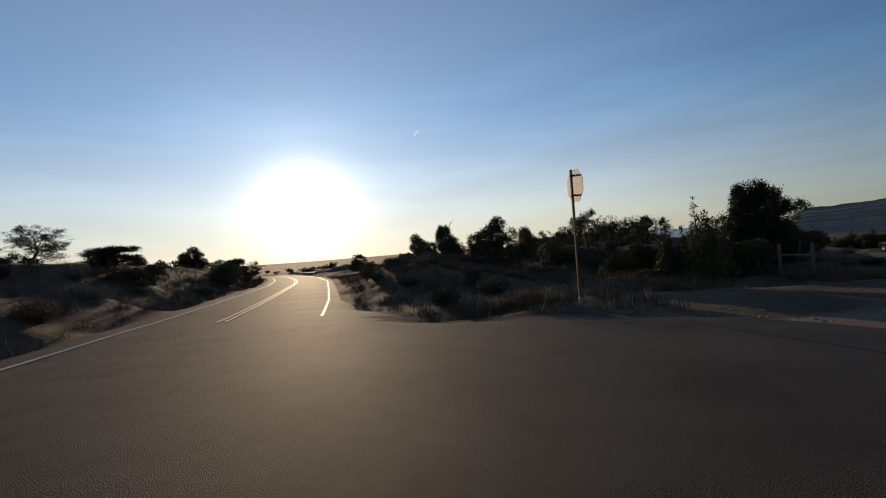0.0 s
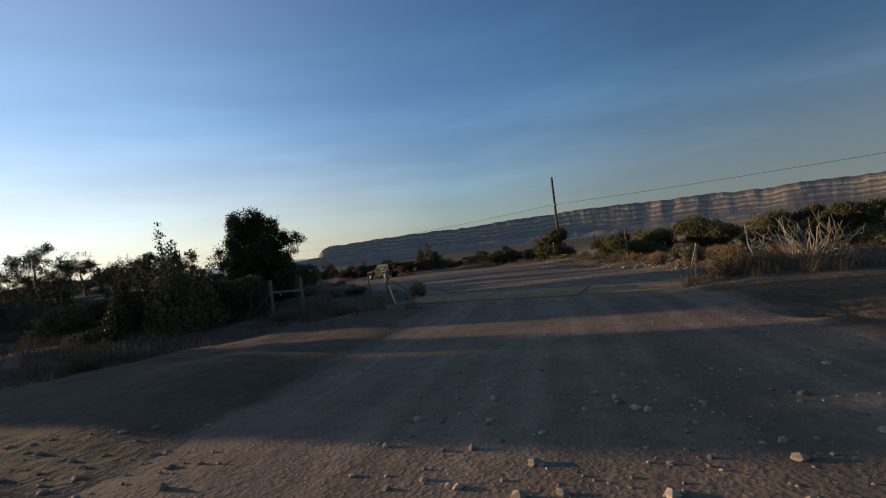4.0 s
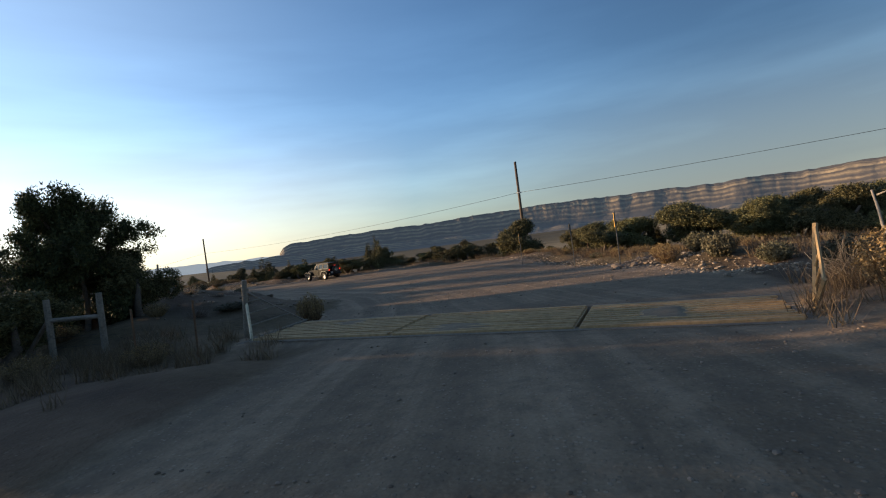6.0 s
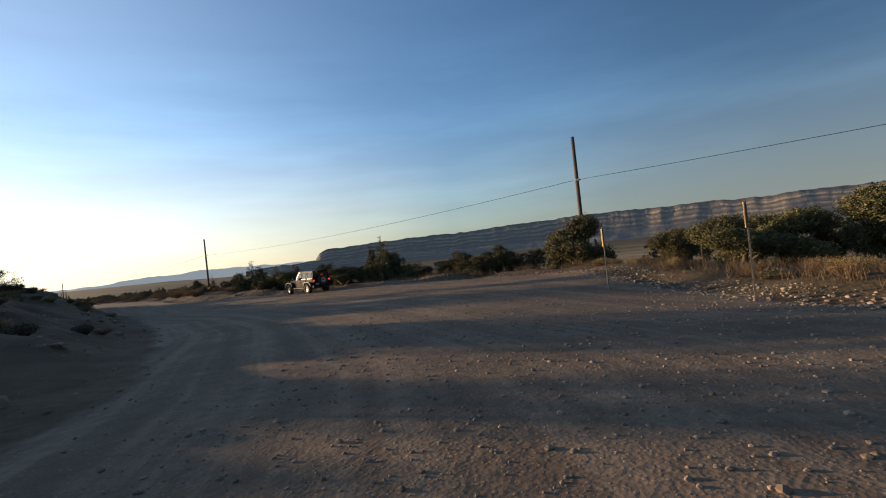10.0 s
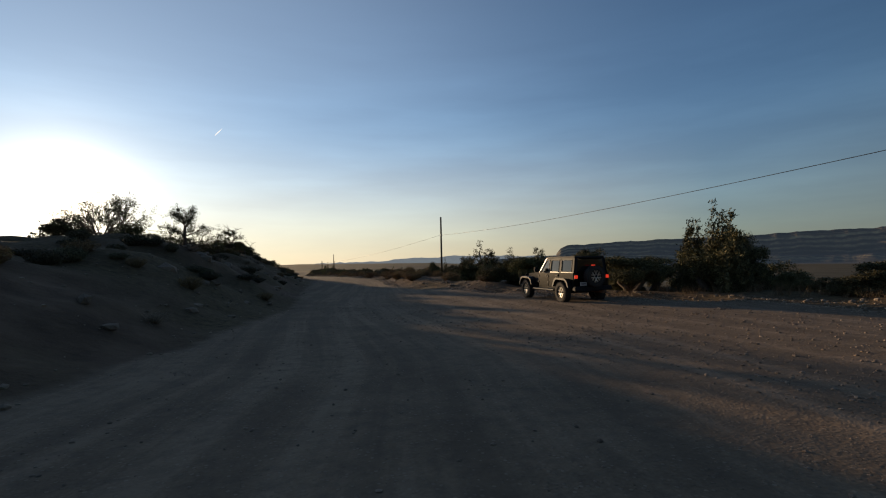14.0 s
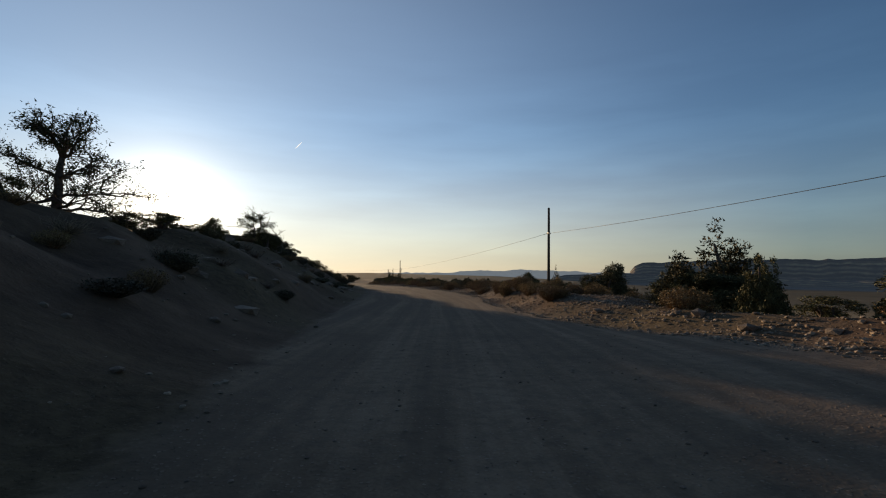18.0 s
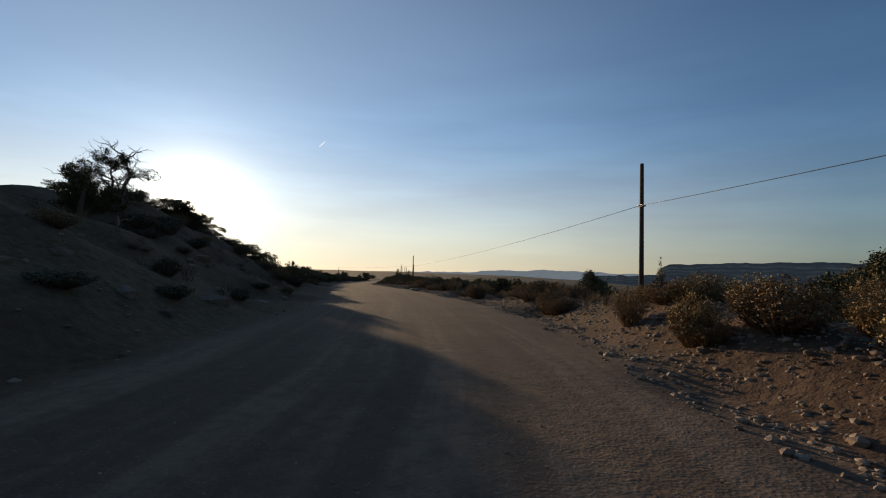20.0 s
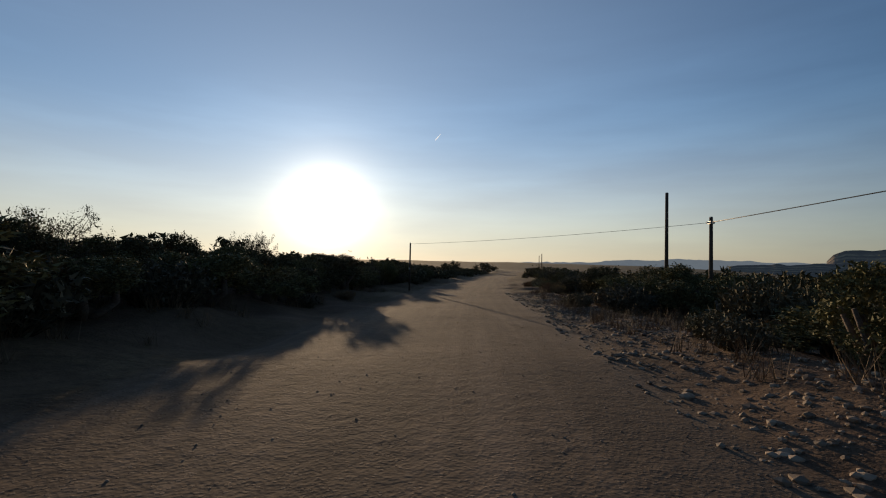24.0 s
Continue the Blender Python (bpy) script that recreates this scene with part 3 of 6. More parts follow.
def spaced(lo, hi, step, reach, growth):
    core = list(np.arange(lo, hi + step / 2, step))
    out, d = [], step
    while not out or out[-1] < reach:
        d *= growth
        out.append((out[-1] if out else 0) + d)
    return np.array([core[0] - v for v in out[::-1]] + core + [core[-1] + v for v in out])


def sheet(name, xs, ys, mat):
    gx, gy = np.meshgrid(xs, ys, indexing="ij")
    z, gravel = lie(gx.ravel(), gy.ravel())
    n, k = len(xs), len(ys)
    idx = np.arange(n * k).reshape(n, k)
    quads = np.stack((idx[:-1, :-1], idx[1:, :-1], idx[1:, 1:], idx[:-1, 1:]), axis=-1).reshape(-1, 4)
    me = bpy.data.meshes.new(name)
    me.vertices.add(n * k)
    me.vertices.foreach_set("co", np.stack((gx.ravel(), gy.ravel(), z), axis=1).ravel().astype(np.float32))
    me.loops.add(quads.size)
    me.loops.foreach_set("vertex_index", quads.ravel().astype(np.int32))
    me.polygons.add(len(quads))
    me.polygons.foreach_set("loop_start", np.arange(0, quads.size, 4, dtype=np.int32))
    me.update(calc_edges=True)
    me.attributes.new("gravel", "FLOAT", "POINT").data.foreach_set("value", gravel.astype(np.float32))
    across, along = from_line([(p[0], p[1]) for p in TRACK], gx.ravel(), gy.ravel())
    lane = np.stack((across * 1.7, along * 0.045, 0 * along), axis=1)
    me.attributes.new("lane", "FLOAT_VECTOR", "POINT").data.foreach_set("vector", lane.ravel().astype(np.float32))
    me.polygons.foreach_set("use_smooth", np.full(len(quads), True))
    me.materials.append(mat)
    return new(name, me)


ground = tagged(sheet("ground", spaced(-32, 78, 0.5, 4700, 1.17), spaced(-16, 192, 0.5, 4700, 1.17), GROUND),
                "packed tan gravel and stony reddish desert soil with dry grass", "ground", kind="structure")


def strip(name, line, a, b, mat, lift, label, category="road", y_from=-1e9, y_to=1e9, step=1.5, wider=False):
    """A band that follows a bent line, from a to b metres to its left, a little above the ground."""
    verts, faces = [], []
    wider_y = sorted(APRON, key=lambda p: p[1])
    pts = []
    for (ax, ay), (bx, by) in zip(line[:-1], line[1:]):
        n = max(1, int(math.hypot(bx - ax, by - ay) / step))
        pts += [(ax + (bx - ax) * k / n, ay + (by - ay) * k / n) for k in range(n)]
    pts = [p for p in pts + [line[-1]] if y_from <= p[1] <= y_to]
    count = 24 if wider else max(2, int(abs(b - a) / 0.6) + 1)
    for k, (px, py) in enumerate(pts):
        qx, qy = pts[min(k + 3, len(pts) - 1)]
        rx, ry = pts[max(k - 3, 0)]
        d = math.hypot(qx - rx, qy - ry)
        nx, ny = -(qy - ry) / d, (qx - rx) / d
        lo = a
        if wider and -22 <= py <= 17:
            lo = min(a, px - float(np.interp(py, [p[1] for p in wider_y], [p[0] for p in wider_y])))
        for j in range(count):
            s = lo + (b - lo) * j / (count - 1)
            verts.append((px + nx * s, py + ny * s, 0))
    v = np.array(verts)
    v[:, 2] = lie(v[:, 0], v[:, 1])[0] + lift
    for k in range(len(pts) - 1):
        for j in range(count - 1):
            i = k * count + j
            faces.append((i, i + count, i + count + 1, i + 1))
    return tagged(new(name, mesh_of(name, v, faces, mat, True)), label, category, kind="structure")


strip("road", PAVED, -3.25, 3.25, ASPHALT, 0.07, "worn grey asphalt country road with a dusty mouth to the gravel track", step=0.7, wider=True, y_to=112)
strip("edge_line", PAVED, 2.28, 2.43, LINE_WHITE, 0.085, "worn white edge line on the asphalt", "road marking", y_from=-18, step=1.0)
strip("edge_line", PAVED, -2.84, -2.75, LINE_WHITE, 0.085, "worn white edge line on the asphalt", "road marking", y_from=11.5, step=1.0)
strip("centre_line", PAVED, 0.06, 0.16, LINE_YELLOW, 0.085, "worn double yellow centre line on the asphalt", "road marking", y_from=12.8, step=1.0)
strip("centre_line", PAVED, -0.16, -0.06, LINE_YELLOW, 0.085, "worn double yellow centre line on the asphalt", "road marking", y_from=12.8, step=1.0)


# ---- the mesas round the valley ----
def mesa(name, label, az_from, az_to, rise, foot, near, depth, mat, seed, steps=1100):
    """A long escarpment: talus, cliff bands with benches between and a flat top, seen across the valley."""
    profile = ((0.0, 0.0), (0.14, 0.1), (0.27, 0.24), (0.29, 0.34), (0.35, 0.4), (0.37, 0.52), (0.44, 0.57), (0.46, 0.69), (0.52, 0.74), (0.54, 0.88), (0.58, 0.93), (0.59, 0.98), (0.75, 1.0), (1.0, 1.0))
    az = np.linspace(az_from, az_to, steps)
    top = np.interp(az, [p[0] for p in rise], [p[1] for p in rise])
    wob = layers(az, az * 0 + seed, 6.0, 3, seed)
    top_z = np.tan(np.radians(top)) * 4600 + 12 * layers(az, az * 0 + 3.3, 2.6, 5, seed + 5) - 22 * np.abs(layers(az, az * 0 + 7.1, 2.0, 3, seed + 6)) + 5
    foot_z = np.tan(np.radians(np.interp(az, [p[0] for p in foot], [p[1] for p in foot]))) * near
    rings, level = [], []
    for s, h in profile:
        gully = 0.5 * layers(az, az * 0 + 0.3 * s, 2.6, 2, seed + 9) + 0.2 * layers(az, az * 0 + 2.5 * s, 0.5, 2, seed + 13)
        r = near + depth * s + wob * 90 + gully * 34 * (1 - 0.4 * s)
        rough = 0.4 * layers(az, az * 0 + s * 6, 1.0, 3, seed + 17)
        share = np.minimum(1.0, h * (1 + (0.12 * rough if 0 < h < 0.95 else 0 * rough)))
        rings.append(np.stack((30 + r * np.sin(np.radians(az)), 50 + r * np.cos(np.radians(az)), foot_z + (top_z - foot_z) * share), axis=1))
        level += [h] * steps
    faces = []
    for j in range(len(profile) - 1):
        for k in range(steps - 1):
            i = j * steps + k
            faces.append((i, i + 1, i + 1 + steps, i + steps))
    me = mesh_of(name, np.concatenate(rings), faces, mat, True)
    me.attributes.new("level", "FLOAT", "POINT").data.foreach_set("value", np.array(level, np.float32))
    return tagged(new(name, me), label, "mesa", kind="structure")


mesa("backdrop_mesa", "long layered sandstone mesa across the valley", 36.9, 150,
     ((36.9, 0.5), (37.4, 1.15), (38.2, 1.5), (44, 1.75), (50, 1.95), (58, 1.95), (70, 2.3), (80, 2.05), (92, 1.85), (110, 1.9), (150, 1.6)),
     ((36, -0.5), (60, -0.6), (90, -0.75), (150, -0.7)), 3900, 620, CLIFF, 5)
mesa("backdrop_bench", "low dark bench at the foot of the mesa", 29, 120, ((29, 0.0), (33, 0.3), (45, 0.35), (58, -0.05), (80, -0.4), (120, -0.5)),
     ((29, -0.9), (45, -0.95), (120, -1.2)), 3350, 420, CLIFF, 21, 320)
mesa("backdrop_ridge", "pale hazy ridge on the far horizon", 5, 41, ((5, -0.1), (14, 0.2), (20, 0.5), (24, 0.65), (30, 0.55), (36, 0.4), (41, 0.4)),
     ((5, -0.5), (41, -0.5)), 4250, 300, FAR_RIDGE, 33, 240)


# ---- plants ----
def blob_centres(blobs, count, rng, hollow=0.62):
    """Places on and just inside a heap of round lobes."""
    c = np.array([b[:3] for b in blobs])
    r = np.array([b[3] for b in blobs])
    pick = r ** 2 / (r ** 2).sum()
    k = rng.choice(len(r), count * 3, p=pick)
    d = rng.normal(0, 1, (count * 3, 3))
    d /= np.linalg.norm(d, axis=1)[:, None]
    d[:, 2] = d[:, 2] * 0.9 + 0.08
    p = c[k] + d * (r[k] * (hollow + (1.08 - hollow) * rng.random(count * 3) ** 0.5))[:, None]
    good = (p[:, 2] > 0.03) & (value_noise(p[:, 0] * 2.1 + 9 * k, p[:, 2] * 2.1 + p[:, 1] * 1.3, 7) > -0.3)
    return p[good][:count]


def bent(a, b, rng, bend, n=5):
    a, b = np.array(a, float), np.array(b, float)
    t = np.linspace(0, 1, n)[:, None]
    off = rng.normal(0, bend, 3) * np.linalg.norm(b - a)
    return a + (b - a) * t + off * np.sin(t * math.pi) + rng.normal(0, bend * 0.25, (n, 3)) * np.linalg.norm(b - a) * (t > 0) * (t < 1)


def round_juniper(seed, clumps=1000, lift=0.0, each=26, leaf=0.028, dome=False):
    """2 m high and about 2.1 m wide: a short split trunk under a lumpy dense crown, or a higher domed one of many small lobes."""
    rng = np.random.default_rng(seed)
    blobs = []
    for k in range(34 if dome else 17):
        a, q = rng.uniform(0, 2 * math.pi), rng.random()
        rad = 0.72 * math.sqrt(rng.random())
        z = 0.42 + lift + (1.12 - lift) * q
        if dome:
            a, q = k * 2.4 + rng.uniform(-0.4, 0.4), (k * 0.618 + 0.2) % 1
            z = 0.36 + lift + (1.2 - lift) * q
            rad = rng.uniform(0.12, 0.78) * math.sqrt(1.05 - 0.9 * q ** 2.4)
            blobs.append((rad * math.cos(a), rad * math.sin(a), z, rng.uniform(0.24, 0.38)))
            continue
        rad *= 1.0 - 0.5 * max(0, q - 0.45)
        blobs.append((rad * math.cos(a), rad * math.sin(a), z, rng.uniform(0.2, 0.4) * (1 - 0.3 * q)))
    root = thing("juniper_tree", "x", "tree")
    lines = []
    for k in range(3):
        a = rng.uniform(0, 6.28)
        lines.append((bent((0.05 * math.cos(a), 0.05 * math.sin(a), -0.15), (0.45 * math.cos(a), 0.45 * math.sin(a), 1.1), rng, 0.1), np.linspace(0.1, 0.03, 5)))
    under("trunk", tubes_mesh("trunk", lines, BARK), root)
    under("crown", leaves_mesh("crown", blob_centres(blobs, clumps, rng), 0.05, leaf, each, JUNIPER, rng), root)
    return root


def spired_juniper(seed, clumps=900, spires=6, each=20, leaf=0.03):
    """2 m high, pointed leaders rising from a dense skirt."""
    rng = np.random.default_rng(seed)
    blobs = []
    for k in range(spires):
        a = rng.uniform(0, 6.28)
        rad = 0.0 if k == 0 else rng.uniform(0.25, 0.62)
        h = 2.0 if k == 0 else rng.uniform(1.05, 1.85)
        for j in range(9):
            q = j / 8
            blobs.append((rad * math.cos(a) * (1 - 0.15 * q), rad * math.sin(a) * (1 - 0.15 * q), 0.2 + (h - 0.25) * q, 0.34 * (1 - q) ** 0.95 + 0.045))
    root = thing("juniper_tree", "x", "tree")
    under("trunk", tubes_mesh("trunk", [(bent((0, 0, -0.15), (0, 0, 1.5), rng, 0.03), np.linspace(0.09, 0.02, 5))], BARK), root)
    under("crown", leaves_mesh("crown", blob_centres(blobs, clumps, rng, 0.5), 0.038, leaf, each, JUNIPER, rng, 2.0, 0.9), root)
    return root


def grow(lines, tufts, rng, start, way, length, radius, level, droop, leafy):
    """One branch and, from it, its smaller ones; needle tufts at the ends."""
    way = way / np.linalg.norm(way)
    tip = start + way * length
    tip[2] -= droop * length
    n = 5 if level < 2 else 4
    line = bent(start, tip, rng, 0.1, n)
    lines.append((line, np.linspace(radius, radius * 0.42, n)))
    if level == 3:
        if rng.random() < leafy:
            tufts.append(tip)
            tufts.append(line[2] + rng.normal(0, 0.03, 3))
        return
    for k in range((5, 4, 3)[level]):
        q = 0.3 + 0.7 * (k + 0.6 * rng.random()) / (5, 4, 3)[level]
        at_k = min(n - 1, int(q * n))
        turn = rng.normal(0, 0.62, 3) + (0, 0, 0.16)
        grow(lines, tufts, rng, line[at_k].copy(), way + turn, length * rng.uniform(0.42, 0.66), radius * 0.5, level + 1, droop, leafy)


def open_pinyon(seed, limbs=11, sparse=1.0, name="pinyon_tree", bare=False, vase=False):
    """About 2 m high: a crooked trunk, or several stems from one root, with forking limbs and needle tufts, sky showing between."""
    rng = np.random.default_rng(seed)
    root = thing(name, "x", "tree")
    wood = DEADWOOD if bare else BARK
    tufts = []
    if not vase:
        stem = bent((0, 0, -0.12), (rng.uniform(-0.18, 0.18), rng.uniform(-0.18, 0.18), 1.45), rng, 0.07, 7)
        under("trunk", tubes_mesh("trunk", [(stem, np.linspace(0.06, 0.016, 7))], wood), root)
    else:
        stem = bent((0, 0, -0.12), (0, 0, 0.3), rng, 0.03, 7)
        under("trunk", tubes_mesh("trunk", [(stem, np.linspace(0.085, 0.06, 7))], wood), root)
    for k in range(limbs):
        a = k * 2.4 + rng.uniform(-0.5, 0.5)
        if vase:
            out = rng.uniform(0.3, 1.5)
            base, way, reach = stem[-1] + 0.0, np.array((math.cos(a) * out, math.sin(a) * out, 1.0)), rng.uniform(0.85, 1.25)
        else:
            q = 0.2 + 0.8 * (k + rng.random() * 0.5) / limbs
            base = stem[min(6, int(q * 6.5))] + 0.0
            reach = (0.3 + 0.45 * math.sin(math.pi * min(1.0, 0.2 + 0.7 * q))) * rng.uniform(0.65, 1.15)
            way = np.array((math.cos(a), math.sin(a), rng.uniform(0.05, 0.65) + 1.6 * max(0, q - 0.55)))
        lines = []
        grow(lines, tufts, rng, base, way, reach, 0.03 if vase else 0.023, 0 if not bare else 1, 0.04, 0.0 if bare else min(1.0, sparse))
        under("limb", tubes_mesh("limb", lines, wood, 4), root)
    if tufts:
        more = np.repeat(np.array(tufts), max(1, int(sparse + 0.5)), axis=0)
        under("crown", leaves_mesh("crown", more + rng.normal(0, 0.03, more.shape), 0.04, 0.021, 10, PINYON, rng, 2.2, 0.5), root)
    return root


def tiered_pinyon(seed):
    """About 2 m high: an old pinyon with low level limbs and, above a gap, a forked flat top."""
    rng = np.random.default_rng(seed)
    root = thing("pinyon_tree", "x", "tree")
    stem = bent((0, 0, -0.12), (0.04, 0.02, 0.95), rng, 0.03, 7)
    under("trunk", tubes_mesh("trunk", [(stem, np.linspace(0.075, 0.04, 7))], BARK), root)
    tufts = []
    limbs = [(1 + k % 2, k * 1.05, 0.16, rng.uniform(0.7, 0.95)) for k in range(6)] + [(4, k * 2.1 + 0.6, 0.5, rng.uniform(0.4, 0.55)) for k in range(3)] + [(6, k * 1.26 + 0.3, rng.uniform(1.0, 2.4), rng.uniform(0.42, 0.58)) for k in range(5)]
    for at, a, up, reach in limbs:
        lines = []
        grow(lines, tufts, rng, stem[at] + 0.0, np.array((math.cos(a), math.sin(a), up)), reach, 0.03, 0, 0.02, 0.8)
        under("limb", tubes_mesh("limb", lines, BARK, 4), root)
    more = np.array(tufts)
    under("crown", leaves_mesh("crown", more + rng.normal(0, 0.025, more.shape), 0.036, 0.02, 6, PINYON, rng, 2.2, 0.5), root)
    return root


def brush(seed, name, stems_mat, tips_mat, stems=260, arch=0.5, tips=True, leaf=0.05):
    """1 m high: thin stems fanning from the ground, with heads at their ends."""
    rng = np.random.default_rng(seed)
    root = thing(name, "x", "shrub")
    a, q = rng.uniform(0, 6.28, stems), np.sqrt(rng.random(stems))
    h = rng.uniform(0.55, 1.0, stems) * (1 - 0.35 * q ** 2)
    tip = np.stack((np.cos(a) * q * arch * 1.1, np.sin(a) * q * arch * 1.1, h), axis=1)
    foot = np.stack((np.cos(a) * q * 0.16, np.sin(a) * q * 0.16, np.full(stems, -0.04)), axis=1)
    mid = (tip + foot) / 2 + np.stack((np.cos(a), np.sin(a), 0 * a), axis=1) * 0.05
    w = np.cross(tip - foot, rng.normal(0, 1, (stems, 3)))
    w *= 0.008 / (np.linalg.norm(w, axis=1)[:, None] + 1e-9)
    v = np.stack((foot - w, foot + w, mid - w * 0.8, mid + w * 0.8, tip), axis=1).reshape(-1, 3)
    f = []
    for k in range(stems):
        i = 5 * k
        f += [(i, i + 1, i + 3, i + 2), (i + 2, i + 3, i + 4)]
    under("stem", mesh_of("stem", v, f, stems_mat), root)
    leaves = np.concatenate([foot + (tip - foot) * t + rng.normal(0, 0.03, tip.shape) for t in (0.45, 0.7, 0.9)])
    under("foliage", leaves_mesh("foliage", leaves, 0.03, leaf * 0.55, 3, stems_mat, rng, 2.2, 0.8), root)
    if tips:
        under("flower_head", leaves_mesh("flower_head", tip, 0.035, leaf * 0.6, 7, tips_mat, rng, 1.1, 0.6), root)
    return root


def dead_brush(seed):
    """1 m high tangle of arching bare twigs."""
    rng = np.random.default_rng(seed)
    root = thing("dead_brush", "x", "shrub")
    lines = []
    for side in range(4):
        for k in range(34):
            a, q = side * 1.57 + rng.uniform(0, 1.57), rng.random()
            tip = np.array((math.cos(a) * (0.25 + 0.6 * q), math.sin(a) * (0.25 + 0.6 * q), rng.uniform(0.35, 1.0) * (1 - 0.3 * q)))
            line = bent((0, 0, -0.03), tip, rng, 0.13, 5)
            line[3:, 2] -= 0.06 * q
            lines.append((line, np.linspace(0.011, 0.003, 5)))
    under("tangle", tubes_mesh("tangle", lines, TWIG, 4), root)["kind"] = "stuff"
    return root


def grass_tuft(seed, blades=90):
    rng = np.random.default_rng(seed)
    c = rng.normal(0, 0.09, (blades, 3)) * (1, 1, 0)
    a = rng.normal(0, 0.38, (blades, 3))
    a[:, 2] = 1
    h = rng.uniform(0.25, 0.5, (blades, 1))
    w = np.cross(a, rng.normal(0, 1, (blades, 3)))
    w *= 0.006 / (np.linalg.norm(w, axis=1)[:, None] + 1e-9)
    v = np.stack((c - w, c + w, c + a * h), axis=1)
    return v


PLANTS = {}
MAKERS = {
    "round": lambda: round_juniper(11), "round_b": lambda: round_juniper(12, 1000, 0.22), "round_c": lambda: round_juniper(14, 950, 0.1), "round_d": lambda: round_juniper(15, 1900, 0.1, 28, 0.028, True), "round_e": lambda: round_juniper(19, 1900, 0.03, 28, 0.028, True), "bushy": lambda: round_juniper(27, 2000, -0.12, 28, 0.028, True), "low": lambda: round_juniper(13, 420, 0, 14, 0.042),
    "low_b": lambda: round_juniper(16, 420, 0, 14, 0.042), "spire": lambda: spired_juniper(21), "spire_b": lambda: spired_juniper(22, 800, 4), "low_spire": lambda: spired_juniper(23, 420, 5, 14, 0.036),
    "pinyon": lambda: open_pinyon(31, 10, 1.0), "pinyon_b": lambda: open_pinyon(36, 9, 1.4), "pinyon_thin": lambda: open_pinyon(47, 11, 1.6), "full": lambda: open_pinyon(34, 18, 3.6),
    "far_a": lambda: round_juniper(61, 150, 0, 5, 0.1), "far_b": lambda: round_juniper(62, 150, 0, 5, 0.1), "far_c": lambda: spired_juniper(63, 150, 4, 5, 0.08),
    "vase": lambda: open_pinyon(38, 11, 0.75, "spreading_tree", vase=True), "tiered": lambda: tiered_pinyon(52),
    "snag": lambda: open_pinyon(35, 7, 0, "dead_tree", True),
    "rabbit": lambda: brush(41, "rabbitbrush", RABBIT, BLOOM), "rabbit_b": lambda: brush(42, "rabbitbrush", RABBIT, BLOOM, 200, 0.62),
    "sage": lambda: brush(43, "sagebrush", SAGE, SAGE, 240, 0.6, False, 0.075), "dead": lambda: dead_brush(44),
}
NAMES = {
    "round": ("dense dark green juniper with a lumpy rounded crown", "junipers"), "round_b": ("dense dark green juniper with a lumpy rounded crown", "junipers"),
    "round_c": ("rounded dusty green juniper on stony soil", "junipers"), "round_d": ("broad olive juniper with a short leaning trunk", "junipers"), "round_e": ("broad olive juniper with a short leaning trunk", "junipers"), "bushy": ("big olive juniper leafy to the ground beside a pole", "junipers"), "tiered": ("old pinyon with low spreading limbs on the bank", "pinyons"), "low": ("small round juniper on the dry slope", "junipers"), "low_b": ("small round juniper on the dry slope", "junipers"),
    "spire": ("dark juniper with several pointed leaders", "spired junipers"), "spire_b": ("dark juniper with several pointed leaders", "spired junipers"),
    "low_spire": ("small pointed juniper among brush", "spired junipers"), "pinyon": ("open pinyon with bare limbs and needle tufts", "pinyons"),
    "pinyon_b": ("open pinyon with bare limbs and needle tufts", "pinyons"), "pinyon_thin": ("thin-crowned pinyon with sky showing through", "pinyons"),
    "full": ("tall full-crowned dark pinyon beside the fence", "pinyons"), "snag": ("dead juniper with bare twisted grey branches", "dead trees"),
    "far_a": ("far juniper", "far junipers"), "far_b": ("far juniper", "far junipers"), "far_c": ("far juniper", "far junipers"),
    "vase": ("spreading many-stemmed tree with thin foliage on the bank", "spreading trees"),
    "rabbit": ("tawny rabbitbrush with dried yellow flower heads", "rabbitbrush"), "rabbit_b": ("spreading tawny rabbitbrush by the gravel", "rabbitbrush"),
    "sage": ("grey-green sagebrush on stony soil", "sagebrush"), "dead": ("bleached tangle of dead brush by the cattle guard", "dead brush"),
}


def to(x, y, top):
    """The height that brings a plant's top to that level."""
    return max(0.4, top - ground_at(x, y) + 0.05)


UNITS, FAR = {}, []


def corners_of(me):
    co = np.empty(len(me.vertices) * 3, np.float32)
    me.vertices.foreach_get("co", co)
    return co.reshape(-1, 3)


def far_woods():
    """All the trees too far off to tell apart, as one growth."""
    verts, faces, index, n = [], [], [], 0
    for kind, m in FAR:
        turn = np.array(m.to_3x3())
        for slot, name in enumerate(("crown", "trunk")):
            me = next(c.data for c in PLANTS[kind].children if c.name.startswith(name))
            v = corners_of(me) @ turn.T + np.array(m.translation)
            f = [tuple(i + n for i in p.vertices) for p in me.polygons]
            verts.append(v)
            faces += f
            index += [slot] * len(f)
            n += len(v)
    tagged(new("far_junipers", mesh_of("far_junipers", np.concatenate(verts), faces, [JUNIPER, BARK], False, index)), "dark green junipers spread over the distant desert", "trees", kind="stuff")
    for kind in {k for k, _ in FAR}:
        for ob in list(PLANTS[kind].children) + [PLANTS[kind]]:
            bpy.data.objects.remove(ob)


